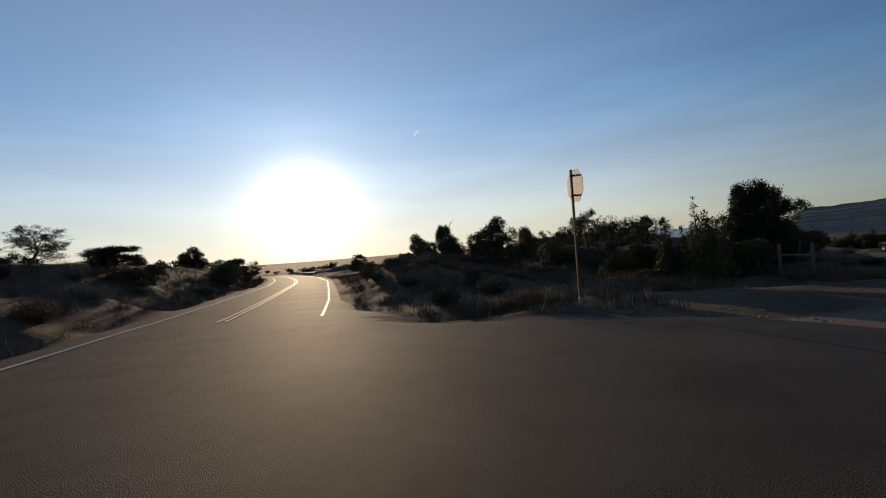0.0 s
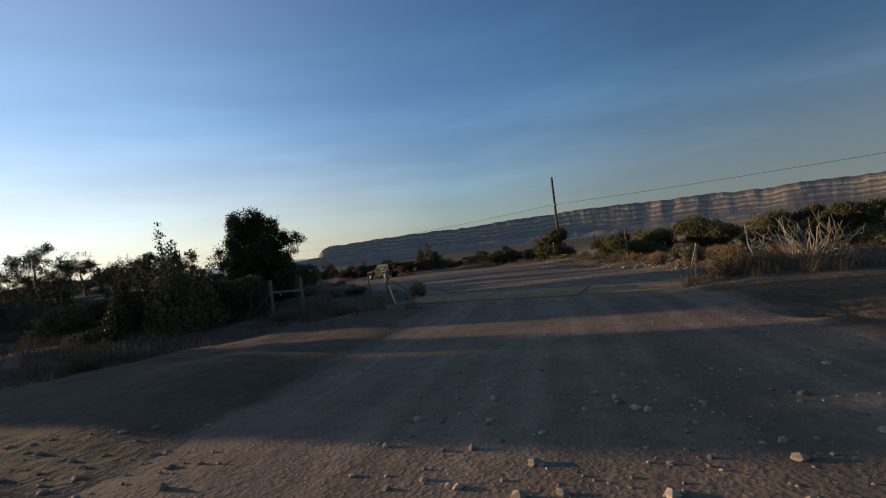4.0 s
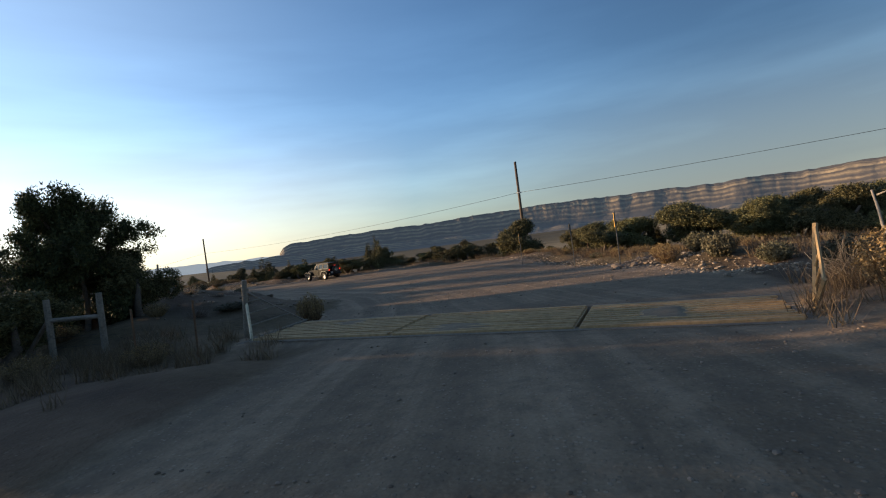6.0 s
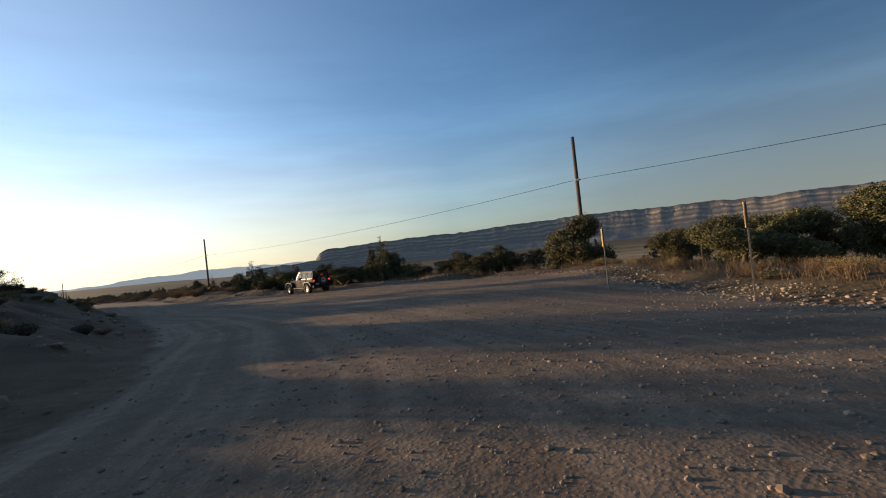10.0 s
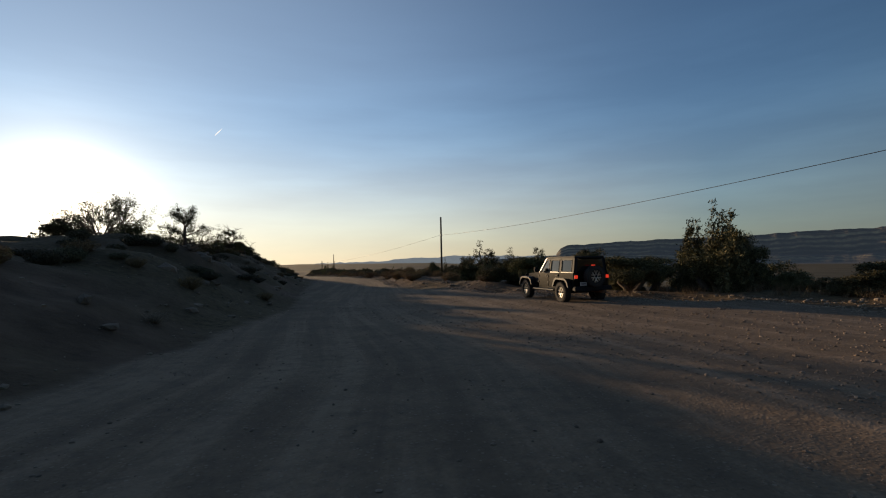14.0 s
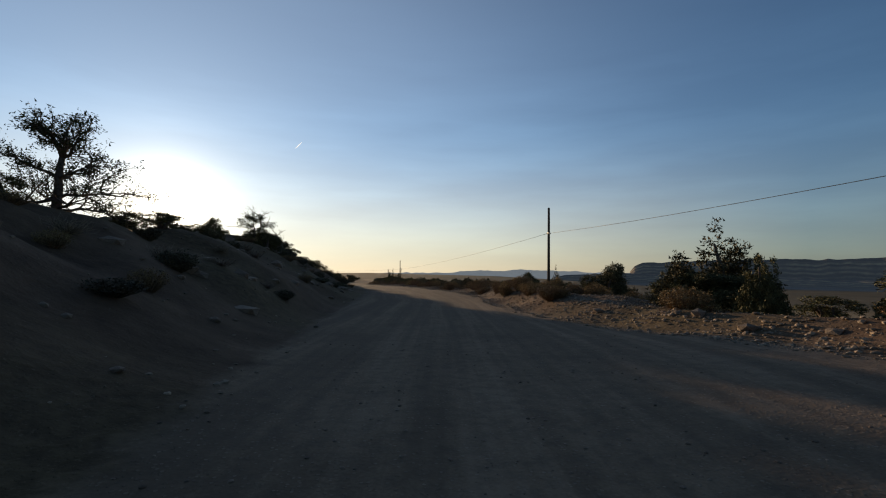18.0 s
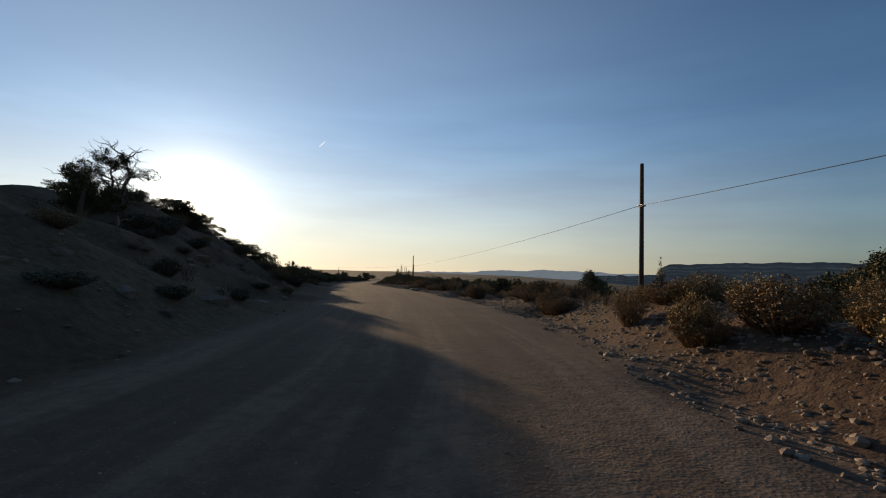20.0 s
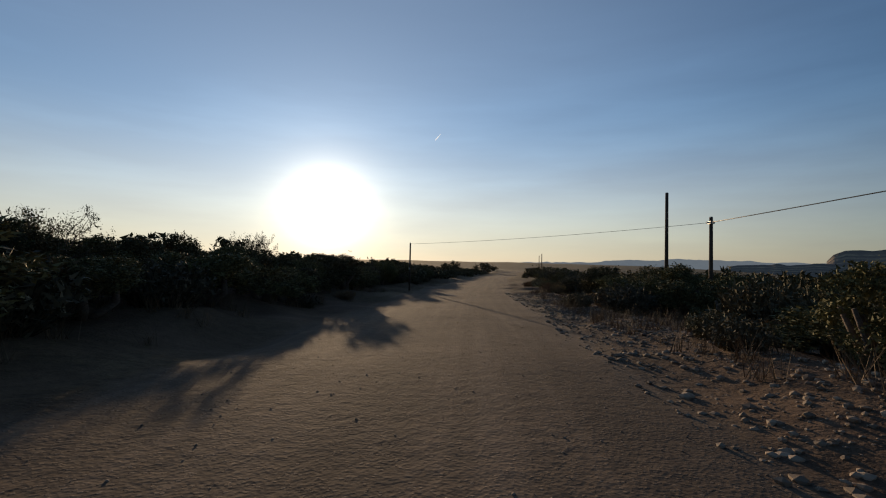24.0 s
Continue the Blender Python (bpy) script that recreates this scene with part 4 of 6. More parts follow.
def plant(kind, x, y, high, wide=None, turn=None, sink=0.05, label=""):
    """Sets a plant of that height and width on the ground."""
    first = kind not in PLANTS
    if first:
        PLANTS[kind] = MAKERS[kind]()
        tagged(PLANTS[kind], NAMES[kind][0], PLANTS[kind]["category"], NAMES[kind][1])
        reach = np.concatenate([corners_of(c.data) for c in PLANTS[kind].children])
        UNITS[kind] = float(np.percentile(reach[:, 2], 99.7)), 2 * float(np.percentile(np.hypot(reach[:, 0], reach[:, 1]), 96))
    unit_high, unit_wide = UNITS[kind]
    sz = high / unit_high
    sx = sz if wide is None else wide / unit_wide
    turn = random.uniform(0, 6.28) if turn is None else turn
    m = Matrix.LocRotScale((x, y, ground_at(x, y) - sink), Euler((0, 0, turn)), (sx, sx, sz))
    if kind.startswith("far_"):
        FAR.append((kind, m))
        return
    ob = PLANTS[kind] if first else copy_thing(PLANTS[kind], m)
    ob.matrix_basis = m
    if label or not first:
        ob["label"] = label or NAMES[kind][0]
    return ob


# ---- the parked off-roader ----
PAINT = speckled("dusty_black_green_paint", (0.007, 0.0068, 0.006), (0.018, 0.016, 0.0125), 5, 0.22, 0.02, 0.001)
shader(PAINT).inputs["Specular IOR Level"].default_value = 0.2
HARDTOP = speckled("matt_black_hardtop", (0.012, 0.013, 0.016), (0.024, 0.025, 0.03), 30, 0.6, 0.1, 0.001)
TRIM_PLASTIC = speckled("grey_fender_plastic", (0.012, 0.0115, 0.011), (0.028, 0.026, 0.024), 40, 0.5, 0.1, 0.001)
RUBBER = speckled("dusty_tyre_rubber", (0.02, 0.019, 0.018), (0.07, 0.06, 0.05), 25, 0.9, 0.5, 0.004)
ALLOY = speckled("machined_alloy", (0.5, 0.48, 0.45), (0.75, 0.73, 0.7), 20, 0.3, 0.03, 0.001, metal=0.85)
shader(HARDTOP).inputs["Specular IOR Level"].default_value = 0.16
BONNET = speckled("satin_black_bonnet", (0.012, 0.012, 0.012), (0.026, 0.025, 0.024), 20, 0.75, 0.05, 0.001)
shader(BONNET).inputs["Specular IOR Level"].default_value = 0.08
shader(TRIM_PLASTIC).inputs["Specular IOR Level"].default_value = 0.3
DARK_GLASS = material("tinted_glass", (0.015, 0.017, 0.018), 0.05)
LAMP_RED = material("lit_red_lens", (0.4, 0.015, 0.012), 0.3)
shader(LAMP_RED).inputs["Emission Color"].default_value = (1, 0.06, 0.03, 1)
shader(LAMP_RED).inputs["Emission Strength"].default_value = 0.4
LAMP_CLEAR = material("clear_lamp_glass", (0.6, 0.6, 0.58), 0.1)
PLATE = material("plain_pale_plate", (0.5, 0.5, 0.48), 0.5)
DARK_BAR = material("dark_bar", (0.08, 0.09, 0.12), 0.6)


def lathe(bm, outline, segments=28):
    """An outline of (radius, x) turned about the x axis."""
    rings = []
    for k in range(segments):
        a = 2 * math.pi * k / segments
        rings.append([bm.verts.new((x, r * math.cos(a), r * math.sin(a))) for r, x in outline])
    for k in range(segments):
        p, q = rings[k], rings[(k + 1) % segments]
        for j in range(len(outline) - 1):
            bm.faces.new((p[j], p[j + 1], q[j + 1], q[j]))
    return bm


def add_wheel(parent, x, y, z, face, name="wheel", flat=False):
    """A wheel whose outer side looks towards face (-1 or 1) along x."""
    hub = under(name, None, parent, Matrix.Translation((x, y, z)) @ (pose(0, 0, 0, 0, 0, 0 if face > 0 else 180) if not flat else pose(0, 0, 0, 0, 0, -90)))
    w = 0.135
    bm = lathe(bmesh.new(), ((0.245, -w), (0.30, -w - 0.008), (0.37, -w), (0.405, -w + 0.035), (0.412, 0), (0.405, w - 0.035), (0.37, w), (0.30, w + 0.008), (0.245, w), (0.235, 0.0), (0.245, -w)), 36)
    for k in range(36):
        a = 2 * math.pi * k / 36
        m = Matrix.Rotation(a, 4, "X") @ Matrix.Translation((0, 0, 0.408))
        for s in (-1, 1):
            bmesh.ops.create_cube(bm, size=1, matrix=m @ Matrix.LocRotScale((s * 0.085, 0, 0), Euler((0, 0, s * 0.35)), (0.09, 0.042, 0.026)))
    part("tyre", bm, RUBBER, hub, smooth=False)
    bm = lathe(bmesh.new(), ((0.245, -w * 0.8), (0.235, 0.02), (0.245, w * 0.75), (0.25, w * 0.78)), 28)
    part("rim", bm, ALLOY, hub, smooth=True)
    bm = lathe(bmesh.new(), ((0.0, 0.045), (0.225, 0.045), (0.235, 0.03)), 24)
    part("brake_backing", bm, RUBBER, hub)
    for k in range(6):
        bm = bmesh.new()
        turn = Matrix.Rotation(2 * math.pi * k / 6, 4, "X")
        bmesh.ops.create_cube(bm, size=1, matrix=turn @ Matrix.LocRotScale((0.088, 0, 0.085), Euler((0, 0.1, 0)), (0.032, 0.05, 0.09)))
        for s in (-1, 1):
            bmesh.ops.create_cube(bm, size=1, matrix=turn @ Matrix.LocRotScale((0.086, s * 0.036, 0.172), Euler((-s * 0.5, 0.05, 0)), (0.03, 0.036, 0.12)))
        part("spoke", bm, ALLOY, hub)
    part("hub_cap", lathe(bmesh.new(), ((0.0, 0.115), (0.045, 0.115), (0.06, 0.08)), 16), HARDTOP, hub)
    return hub


def slab(bm, corners, thick, axis):
    """A flat panel through four corners with thickness along axis."""
    a = [bm.verts.new(c) for c in corners]
    b = [bm.verts.new(Vector(c) + Vector(axis) * thick) for c in corners]
    bm.faces.new(a)
    bm.faces.new(b[::-1])
    n = len(corners)
    for k in range(n):
        bm.faces.new((a[k], b[k], b[(k + 1) % n], a[(k + 1) % n]))
    return bm


def offroader(m):
    car = thing("off_road_car", "dusty black four-door off-road car parked on the gravel edge", "car", m=m)
    W = 0.78
    tub = [(-0.74, 0.6), (-0.74, 1.19), (1.98, 1.19), (1.98, 0.52), (0.56, 0.52), (0.5, 0.76), (0.34, 0.92), (0.1, 0.98), (-0.12, 0.98), (-0.34, 0.92), (-0.5, 0.76), (-0.55, 0.6)]
    bm = prism(bmesh.new(), tub, -W, W)
    bmesh.ops.triangulate(bm, faces=[f for f in bm.faces if len(f.verts) > 4])
    part("body", bm, PAINT, car)
    bm = bmesh.new()
    lo = [(-0.76, 1.98, 0.72), (0.76, 1.98, 0.72), (0.62, 3.42, 0.72), (-0.62, 3.42, 0.72)]
    hi = [(-0.7, 1.98, 1.2), (0.7, 1.98, 1.2), (0.57, 3.4, 1.1), (-0.57, 3.4, 1.1)]
    a, b = [bm.verts.new(c) for c in lo], [bm.verts.new(c) for c in hi]
    bm.faces.new(a[::-1]), bm.faces.new(b)
    for k in range(4):
        bm.faces.new((a[k], a[(k + 1) % 4], b[(k + 1) % 4], b[k]))
    bmesh.ops.bevel(bm, geom=bm.edges[:], offset=0.03, segments=2, affect="EDGES")
    part("bonnet", bm, BONNET, car)
    grille = part("grille", block(bmesh.new(), -0.66, 0.66, 3.4, 3.47, 0.62, 1.1, 0.02), PAINT, car)
    for k in range(7):
        part("grille_slot", block(bmesh.new(), -0.27 + k * 0.09 - 0.025, -0.27 + k * 0.09 + 0.025, 3.465, 3.48, 0.72, 1.02), HARDTOP, grille)
    for s in (-1, 1):
        part("headlight", rod(bmesh.new(), (s * 0.47, 3.44, 0.9), (s * 0.47, 3.5, 0.9), 0.1, sides=18), LAMP_CLEAR, car, "round clear headlight")
    # roof, pillars and glass: the cabin leans in towards the top
    T = 0.69
    bm = slab(bmesh.new(), [(-T, -0.72, 1.76), (T, -0.72, 1.76), (T, 1.42, 1.78), (-T, 1.42, 1.78)], 0.075, (0, 0, 1))
    bmesh.ops.bevel(bm, geom=bm.edges[:], offset=0.03, segments=2, affect="EDGES")
    part("roof", bm, HARDTOP, car)
    for s in (-1, 1):
        def at(y, z, out=0.0):
            return (s * (W - 0.02 - (z - 1.19) * 0.14 + out), y, z)
        for y0, y1, y2, y3 in ((-0.74, -0.6, -0.58, -0.72), (0.18, 0.34, 0.32, 0.2), (1.02, 1.14, 1.1, 1.0)):
            part("pillar", slab(bmesh.new(), [at(y0, 1.19), at(y1, 1.19), at(y2, 1.77), at(y3, 1.77)], 0.07, (-s, 0, 0)), HARDTOP, car)
        part("windscreen_pillar", slab(bmesh.new(), [at(1.86, 1.19), at(1.96, 1.19), at(1.46, 1.78), at(1.36, 1.78)], 0.07, (-s, 0, 0)), PAINT, car)
        part("top_rail", slab(bmesh.new(), [at(-0.72, 1.7), at(1.44, 1.7), at(1.4, 1.77), at(-0.72, 1.77)], 0.06, (-s, 0, 0)), HARDTOP, car)
        part("belt_rail", slab(bmesh.new(), [at(-0.74, 1.17), at(1.9, 1.17), at(1.86, 1.23), at(-0.74, 1.23)], 0.06, (-s, 0, 0)), PAINT, car)
        for y0, y1, y2, y3 in ((-0.6, 0.18, 0.2, -0.58), (0.34, 1.02, 1.0, 0.32), (1.14, 1.86, 1.44, 1.1)):
            pane = part("side_window", slab(bmesh.new(), [at(y0, 1.21, -0.02), at(y1, 1.21, -0.02), at(y2, 1.72, -0.02), at(y3, 1.72, -0.02)], 0.008, (-s, 0, 0)), DARK_GLASS, car, "tinted side window")
            rim = bmesh.new()
            cs = [Vector(at(y0 + 0.02, 1.23, 0.006)), Vector(at(y1 - 0.02, 1.23, 0.006)), Vector(at(y2 - 0.02, 1.7, 0.006)), Vector(at(y3 + 0.02, 1.7, 0.006))]
            for k in range(4):
                rod(rim, cs[k], cs[(k + 1) % 4], 0.012, sides=6)
            part("window_frame", rim, TRIM_PLASTIC, pane)
        for y0, y1 in ((0.6, 1.12), (1.16, 1.94)):
            bm = slab(bmesh.new(), [(s * W, y0 if y0 > 1 else y0, 0.6 if y0 > 1 else 0.62), (s * W, y1, 0.6), (s * W, y1, 1.18), (s * W, 0.28 if y0 < 1 else y0, 1.18)], 0.018, (s, 0, 0))
            bmesh.ops.bevel(bm, geom=bm.edges[:], offset=0.006, segments=1, affect="EDGES")
            door = part("door", bm, PAINT, car)
            part("handle", block(bmesh.new(), *sorted((s * (W + 0.015), s * (W + 0.045))), (0.36 if y0 < 1 else y0 + 0.06), (0.52 if y0 < 1 else y0 + 0.22), 1.05, 1.09, 0.008), HARDTOP, door)
            for hz in (0.78, 1.04):
                part("hinge", block(bmesh.new(), *sorted((s * (W + 0.012), s * (W + 0.04))), y1 - 0.03, y1 + 0.06, hz - 0.03, hz + 0.03, 0.006), HARDTOP, door)
        # flares
        for yc, r in ((0.0, 0.56), (3.0, 0.55)):
            pts = [(-0.6, 0.62), (-0.5, 0.86), (-0.34, 0.97), (0.34, 0.99), (0.5, 0.88), (0.62, 0.62)]
            inner = [(-0.53, 0.62), (-0.44, 0.81), (-0.3, 0.9), (0.3, 0.92), (0.43, 0.83), (0.55, 0.62)]
            bm = prism(bmesh.new(), [(yc + y, z) for y, z in pts] + [(yc + y, z) for y, z in inner[::-1]], *sorted((s * (0.62 if yc else W - 0.01), s * 0.935)))
            bmesh.ops.triangulate(bm, faces=[f for f in bm.faces if len(f.verts) > 4])
            part("fender_flare", bm, TRIM_PLASTIC, car)
        part("inner_arch", prism(bmesh.new(), [(3 - 0.5, 0.5), (3 - 0.4, 0.84), (3.4, 0.84), (3.5, 0.5)], *sorted((s * 0.3, s * 0.6))), RUBBER, car)
        step_bar = rod(bmesh.new(), (s * 0.84, 0.62, 0.47), (s * 0.84, 2.36, 0.47), 0.045, sides=10)
        part("side_step", step_bar, TRIM_PLASTIC, car)
        mirror = part("mirror_arm", rod(bmesh.new(), (s * 0.76, 1.82, 1.22), (s * 0.96, 1.84, 1.27), 0.025), HARDTOP, car)
        part("mirror", block(bmesh.new(), *sorted((s * 0.9, s * 1.08)), 1.78, 1.88, 1.22, 1.42, 0.03), HARDTOP, mirror)
        lamp = part("tail_lamp", block(bmesh.new(), *sorted((s * 0.6, s * 0.76)), -0.82, -0.74, 0.92, 1.14, 0.015), HARDTOP, car)
        part("red_lens", block(bmesh.new(), *sorted((s * 0.63, s * 0.775)), -0.835, -0.8, 0.97, 1.1, 0.01), LAMP_RED, lamp, "lit red brake light")
        add_wheel(car, s * 0.8, 0.0, 0.412, s)
        add_wheel(car, s * 0.8, 3.0, 0.412, s)
    part("windscreen", slab(bmesh.new(), [(-0.7, 1.91, 1.21), (0.7, 1.91, 1.21), (0.63, 1.44, 1.76), (-0.63, 1.44, 1.76)], 0.01, (0, -1, 0)), DARK_GLASS, car)
    part("rear_window", slab(bmesh.new(), [(-0.6, -0.745, 1.27), (0.6, -0.745, 1.27), (0.55, -0.73, 1.72), (-0.55, -0.73, 1.72)], 0.01, (0, 1, 0)), DARK_GLASS, car)
    for s in (-1, 1):
        part("rear_corner", slab(bmesh.new(), [(s * 0.76, -0.74, 1.19), (s * 0.58, -0.74, 1.19), (s * 0.54, -0.72, 1.77), (s * 0.68, -0.72, 1.77)], 0.05, (0, 1, 0)), HARDTOP, car)
    tail = part("tailgate", block(bmesh.new(), -0.56, 0.56, -0.77, -0.735, 0.64, 1.26, 0.01), PAINT, car)
    part("spare_mount", block(bmesh.new(), -0.12, 0.12, -0.9, -0.77, 0.9, 1.12, 0.01), HARDTOP, tail)
    part("high_brake_lamp", block(bmesh.new(), -0.07, 0.07, -0.96, -0.9, 1.46, 1.5), LAMP_RED, tail, "lit red brake light")
    add_wheel(car, 0.02, -0.98, 1.05, 1, "spare_wheel", True)
    part("rear_bumper", block(bmesh.new(), -0.84, 0.84, -0.95, -0.74, 0.5, 0.66, 0.03), HARDTOP, car)
    plate = part("number_plate", block(bmesh.new(), -0.62, -0.34, -0.97, -0.955, 0.7, 0.83), PLATE, car)
    part("plate_bar", block(bmesh.new(), -0.58, -0.38, -0.974, -0.9705, 0.745, 0.79), DARK_BAR, plate)
    part("front_bumper", block(bmesh.new(), -0.85, 0.85, 3.45, 3.68, 0.5, 0.68, 0.03), HARDTOP, car)
    part("axle", rod(bmesh.new(), (-0.75, 0, 0.41), (0.75, 0, 0.41), 0.06), HARDTOP, car)
    part("axle", rod(bmesh.new(), (-0.75, 3, 0.41), (0.75, 3, 0.41), 0.06), HARDTOP, car)
    part("exhaust", rod(bmesh.new(), (0.5, -0.86, 0.44), (0.5, 0.2, 0.44), 0.07), RUST, car)
    part("chassis_rail", block(bmesh.new(), -0.4, 0.4, -0.7, 3.4, 0.45, 0.58), HARDTOP, car)
    part("antenna", rod(bmesh.new(), (0.74, 2.2, 1.16), (0.76, 2.15, 1.95), 0.006), HARDTOP, car)
    return car


JEEP_AT = (46.6, 45.35)
offroader(Matrix.Translation((*JEEP_AT, ground_at(45.8, 46.8))) @ pose(0, 0, 0, 0, 0, -5.9) @ Matrix.Scale(0.96, 4))


# ---- sign, posts, cattle guard, poles ----
def stop_sign(x, y, turn):
    z = ground_at(x, y)
    root = thing("stop_sign", "bare metal back of an octagonal stop sign on a thin post", "road sign", m=Matrix.Translation((x, y, z)) @ pose(0, 0, 0, 0, 0, turn))
    bm = block(bmesh.new(), -0.032, 0.032, -0.022, 0.022, -0.2, 3.1, 0.006)
    post = part("post", bm, RUST, root, "rusty perforated steel post")
    for k in range(18):
        part("post_hole", block(bmesh.new(), -0.008, 0.008, -0.026, -0.0225, 0.55 + 0.085 * k, 0.566 + 0.085 * k), DARK_BAR, post)
    r = 0.38 / math.cos(math.pi / 8)
    pts = [(r * math.cos(math.pi / 8 + k * math.pi / 4), r * math.sin(math.pi / 8 + k * math.pi / 4)) for k in range(8)]
    plate = part("sign_plate", slab(bmesh.new(), [(a, 0.075, 2.72 + b) for a, b in pts], 0.006, (0, 1, 0)), SIGN_BACK, root, "bare aluminium sign back")
    part("sign_face", slab(bmesh.new(), [(a * 0.99, 0.083, 2.72 + b * 0.99) for a, b in pts], 0.003, (0, 1, 0)), SIGN_RED, plate, "red front of the sign")
    for hz in (2.5, 2.96):
        bracket = part("bracket", block(bmesh.new(), -0.05, 0.05, -0.03, 0.074, hz - 0.02, hz + 0.02, 0.005), RUST, root)
        part("bolt", rod(bmesh.new(), (0, -0.045, hz), (0, -0.02, hz), 0.012), STEEL, bracket)
    part("base_stub", block(bmesh.new(), -0.045, 0.045, -0.035, 0.035, -0.2, 0.14, 0.006), STEEL, root)
    return root


stop_sign(3.575, 10.78, -79)


def marker_post(x, y, high, plate=True, turn=0.0, lean=(0, 0)):
    z = ground_at(x, y)
    high = high - z
    root = thing("marker_post", "grey steel post with a small yellow and black chevron plate" if plate else "thin weathered steel post by the gravel", "post", "marker posts",
                 Matrix.Translation((x, y, z)) @ pose(0, 0, 0, lean[0], lean[1], 0))
    channel = bmesh.new()
    for a in (((-0.032, 0.032, -0.004, 0.004)), (-0.036, -0.028, -0.004, 0.03), (0.028, 0.036, -0.004, 0.03)):
        block(channel, *a, -0.2, high, 0)
    part("post", channel, POST_STEEL if plate else RUST, root, m=pose(0, 0, 0, 0, 0, turn))
    if plate:
        w, lo, hi = 0.13, high - 0.66, high - 0.06
        sheet_metal = slab(bmesh.new(), [(-w, -0.034, lo), (w, -0.034, lo), (w, -0.034, hi), (-w, -0.034, hi)], 0.006, (0, 1, 0))
        face = part("plate", sheet_metal, MARKER, root, "yellow chevron plate", m=pose(0, 0, 0, 0, 0, turn))
        mid = (lo + hi) / 2
        for s in (-1, 1):
            part("chevron_bar", slab(bmesh.new(), [(0.1, -0.0375, mid - 0.05 * s), (-0.085, -0.0375, mid + 0.16 * s), (-0.085, -0.0375, mid + 0.27 * s), (0.1, -0.0375, mid + 0.06 * s)][::s], 0.003, (0, 1, 0)), DARK_BAR, face)
        part("backing", block(bmesh.new(), -w + 0.01, w - 0.01, -0.027, -0.021, lo + 0.01, hi - 0.01), STEEL, face, "bare metal back of the plate")
        for hz in (lo + 0.1, hi - 0.1):
            part("bolt", rod(bmesh.new(), (0, -0.044, hz), (0, -0.01, hz), 0.01, sides=6), STEEL, face)
    return root


marker_post(32.4, 12.32, 0.95, True, -161)
marker_post(36.7, 15.66, 0.67, True, -172)
marker_post(39.74, 20.03, 0.45, True, -153)
marker_post(49.4, 18.6, 0.3, False)


def fence_post(x, y, high, r, tilt=(0, 0), mat=None, label="grey weathered fence post", steel=False):
    z = ground_at(x, y)
    ob = thing("fence_post", label, "fence post", "fence posts", Matrix.Translation((x, y, z)) @ pose(0, 0, 0, tilt[0], tilt[1], random.uniform(0, 90)))
    bm = bmesh.new()
    if steel:
        block(bm, -0.022, 0.022, -0.006, 0.006, -0.2, high, 0)
        block(bm, -0.006, 0.006, -0.006, 0.03, -0.2, high, 0)
    else:
        rod(bm, (0, 0, -0.2), (0.01, 0.0, high), r, r * 0.85, 9)
    part("shaft", bm, mat or POST_WOOD, ob)
    return ob


fence_post(18.75, 17.75, 1.35, 0.07, (3, -6), label="dark weathered fence post leaning beside the cattle guard")
fence_post(17.2, 17.0, 1.15, 0.03, (2, 3), RUST, "thin rusty steel fence post", True)
fence_post(21.7, 27.4, 1.1, 0.03, (0, 2), RUST, "thin rusty steel fence post", True)
fence_post(16.9, 19.0, 1.1, 0.03, (-2, 3), RUST, "thin rusty steel fence post", True)
for fx, fy in ((15.4, 26.0), (14.3, 29.5), (23.0, 31.0)):
    fence_post(fx, fy, 1.15, 0.05, (random.uniform(-3, 3), random.uniform(-3, 3)))
fence_post(23.4, 4.8, 1.1, 0.06, (8, 10), DEADWOOD, "pale split fence post leaning out of the brush")


def brace_fence():
    """Two posts with a top rail and a slanting prop."""
    a, b, c = (16.3, 22.0), (17.0, 20.9), (16.05, 23.7)
    z = ground_at(*a)
    root = thing("fence_brace", "wooden fence brace with a top rail and slanting prop", "fence", m=Matrix.Translation((a[0], a[1], z)))
    bx, by, bz = b[0] - a[0], b[1] - a[1], ground_at(*b) - z
    part("post", rod(bmesh.new(), (0, 0, -0.2), (0.02, 0, 1.5), 0.08, 0.07, 10), POST_WOOD, root)
    part("post", rod(bmesh.new(), (bx, by, bz - 0.2), (bx + 0.03, by, bz + 1.55), 0.08, 0.07, 10), POST_WOOD, root)
    part("rail", rod(bmesh.new(), (0.02, 0, 0.98), (bx, by, bz + 0.98), 0.055, 0.055, 9), POST_WOOD, root)
    part("prop", rod(bmesh.new(), (c[0] - a[0], c[1] - a[1], ground_at(*c) - z - 0.1), (0, 0.05, 0.95), 0.05, 0.05, 9), POST_WOOD, root)
    for hz in (0.3, 0.55, 0.8):
        part("wire", rod(bmesh.new(), (0, 0, hz), (bx, by, bz + hz), 0.004, sides=4), WIRE, root)


brace_fence()


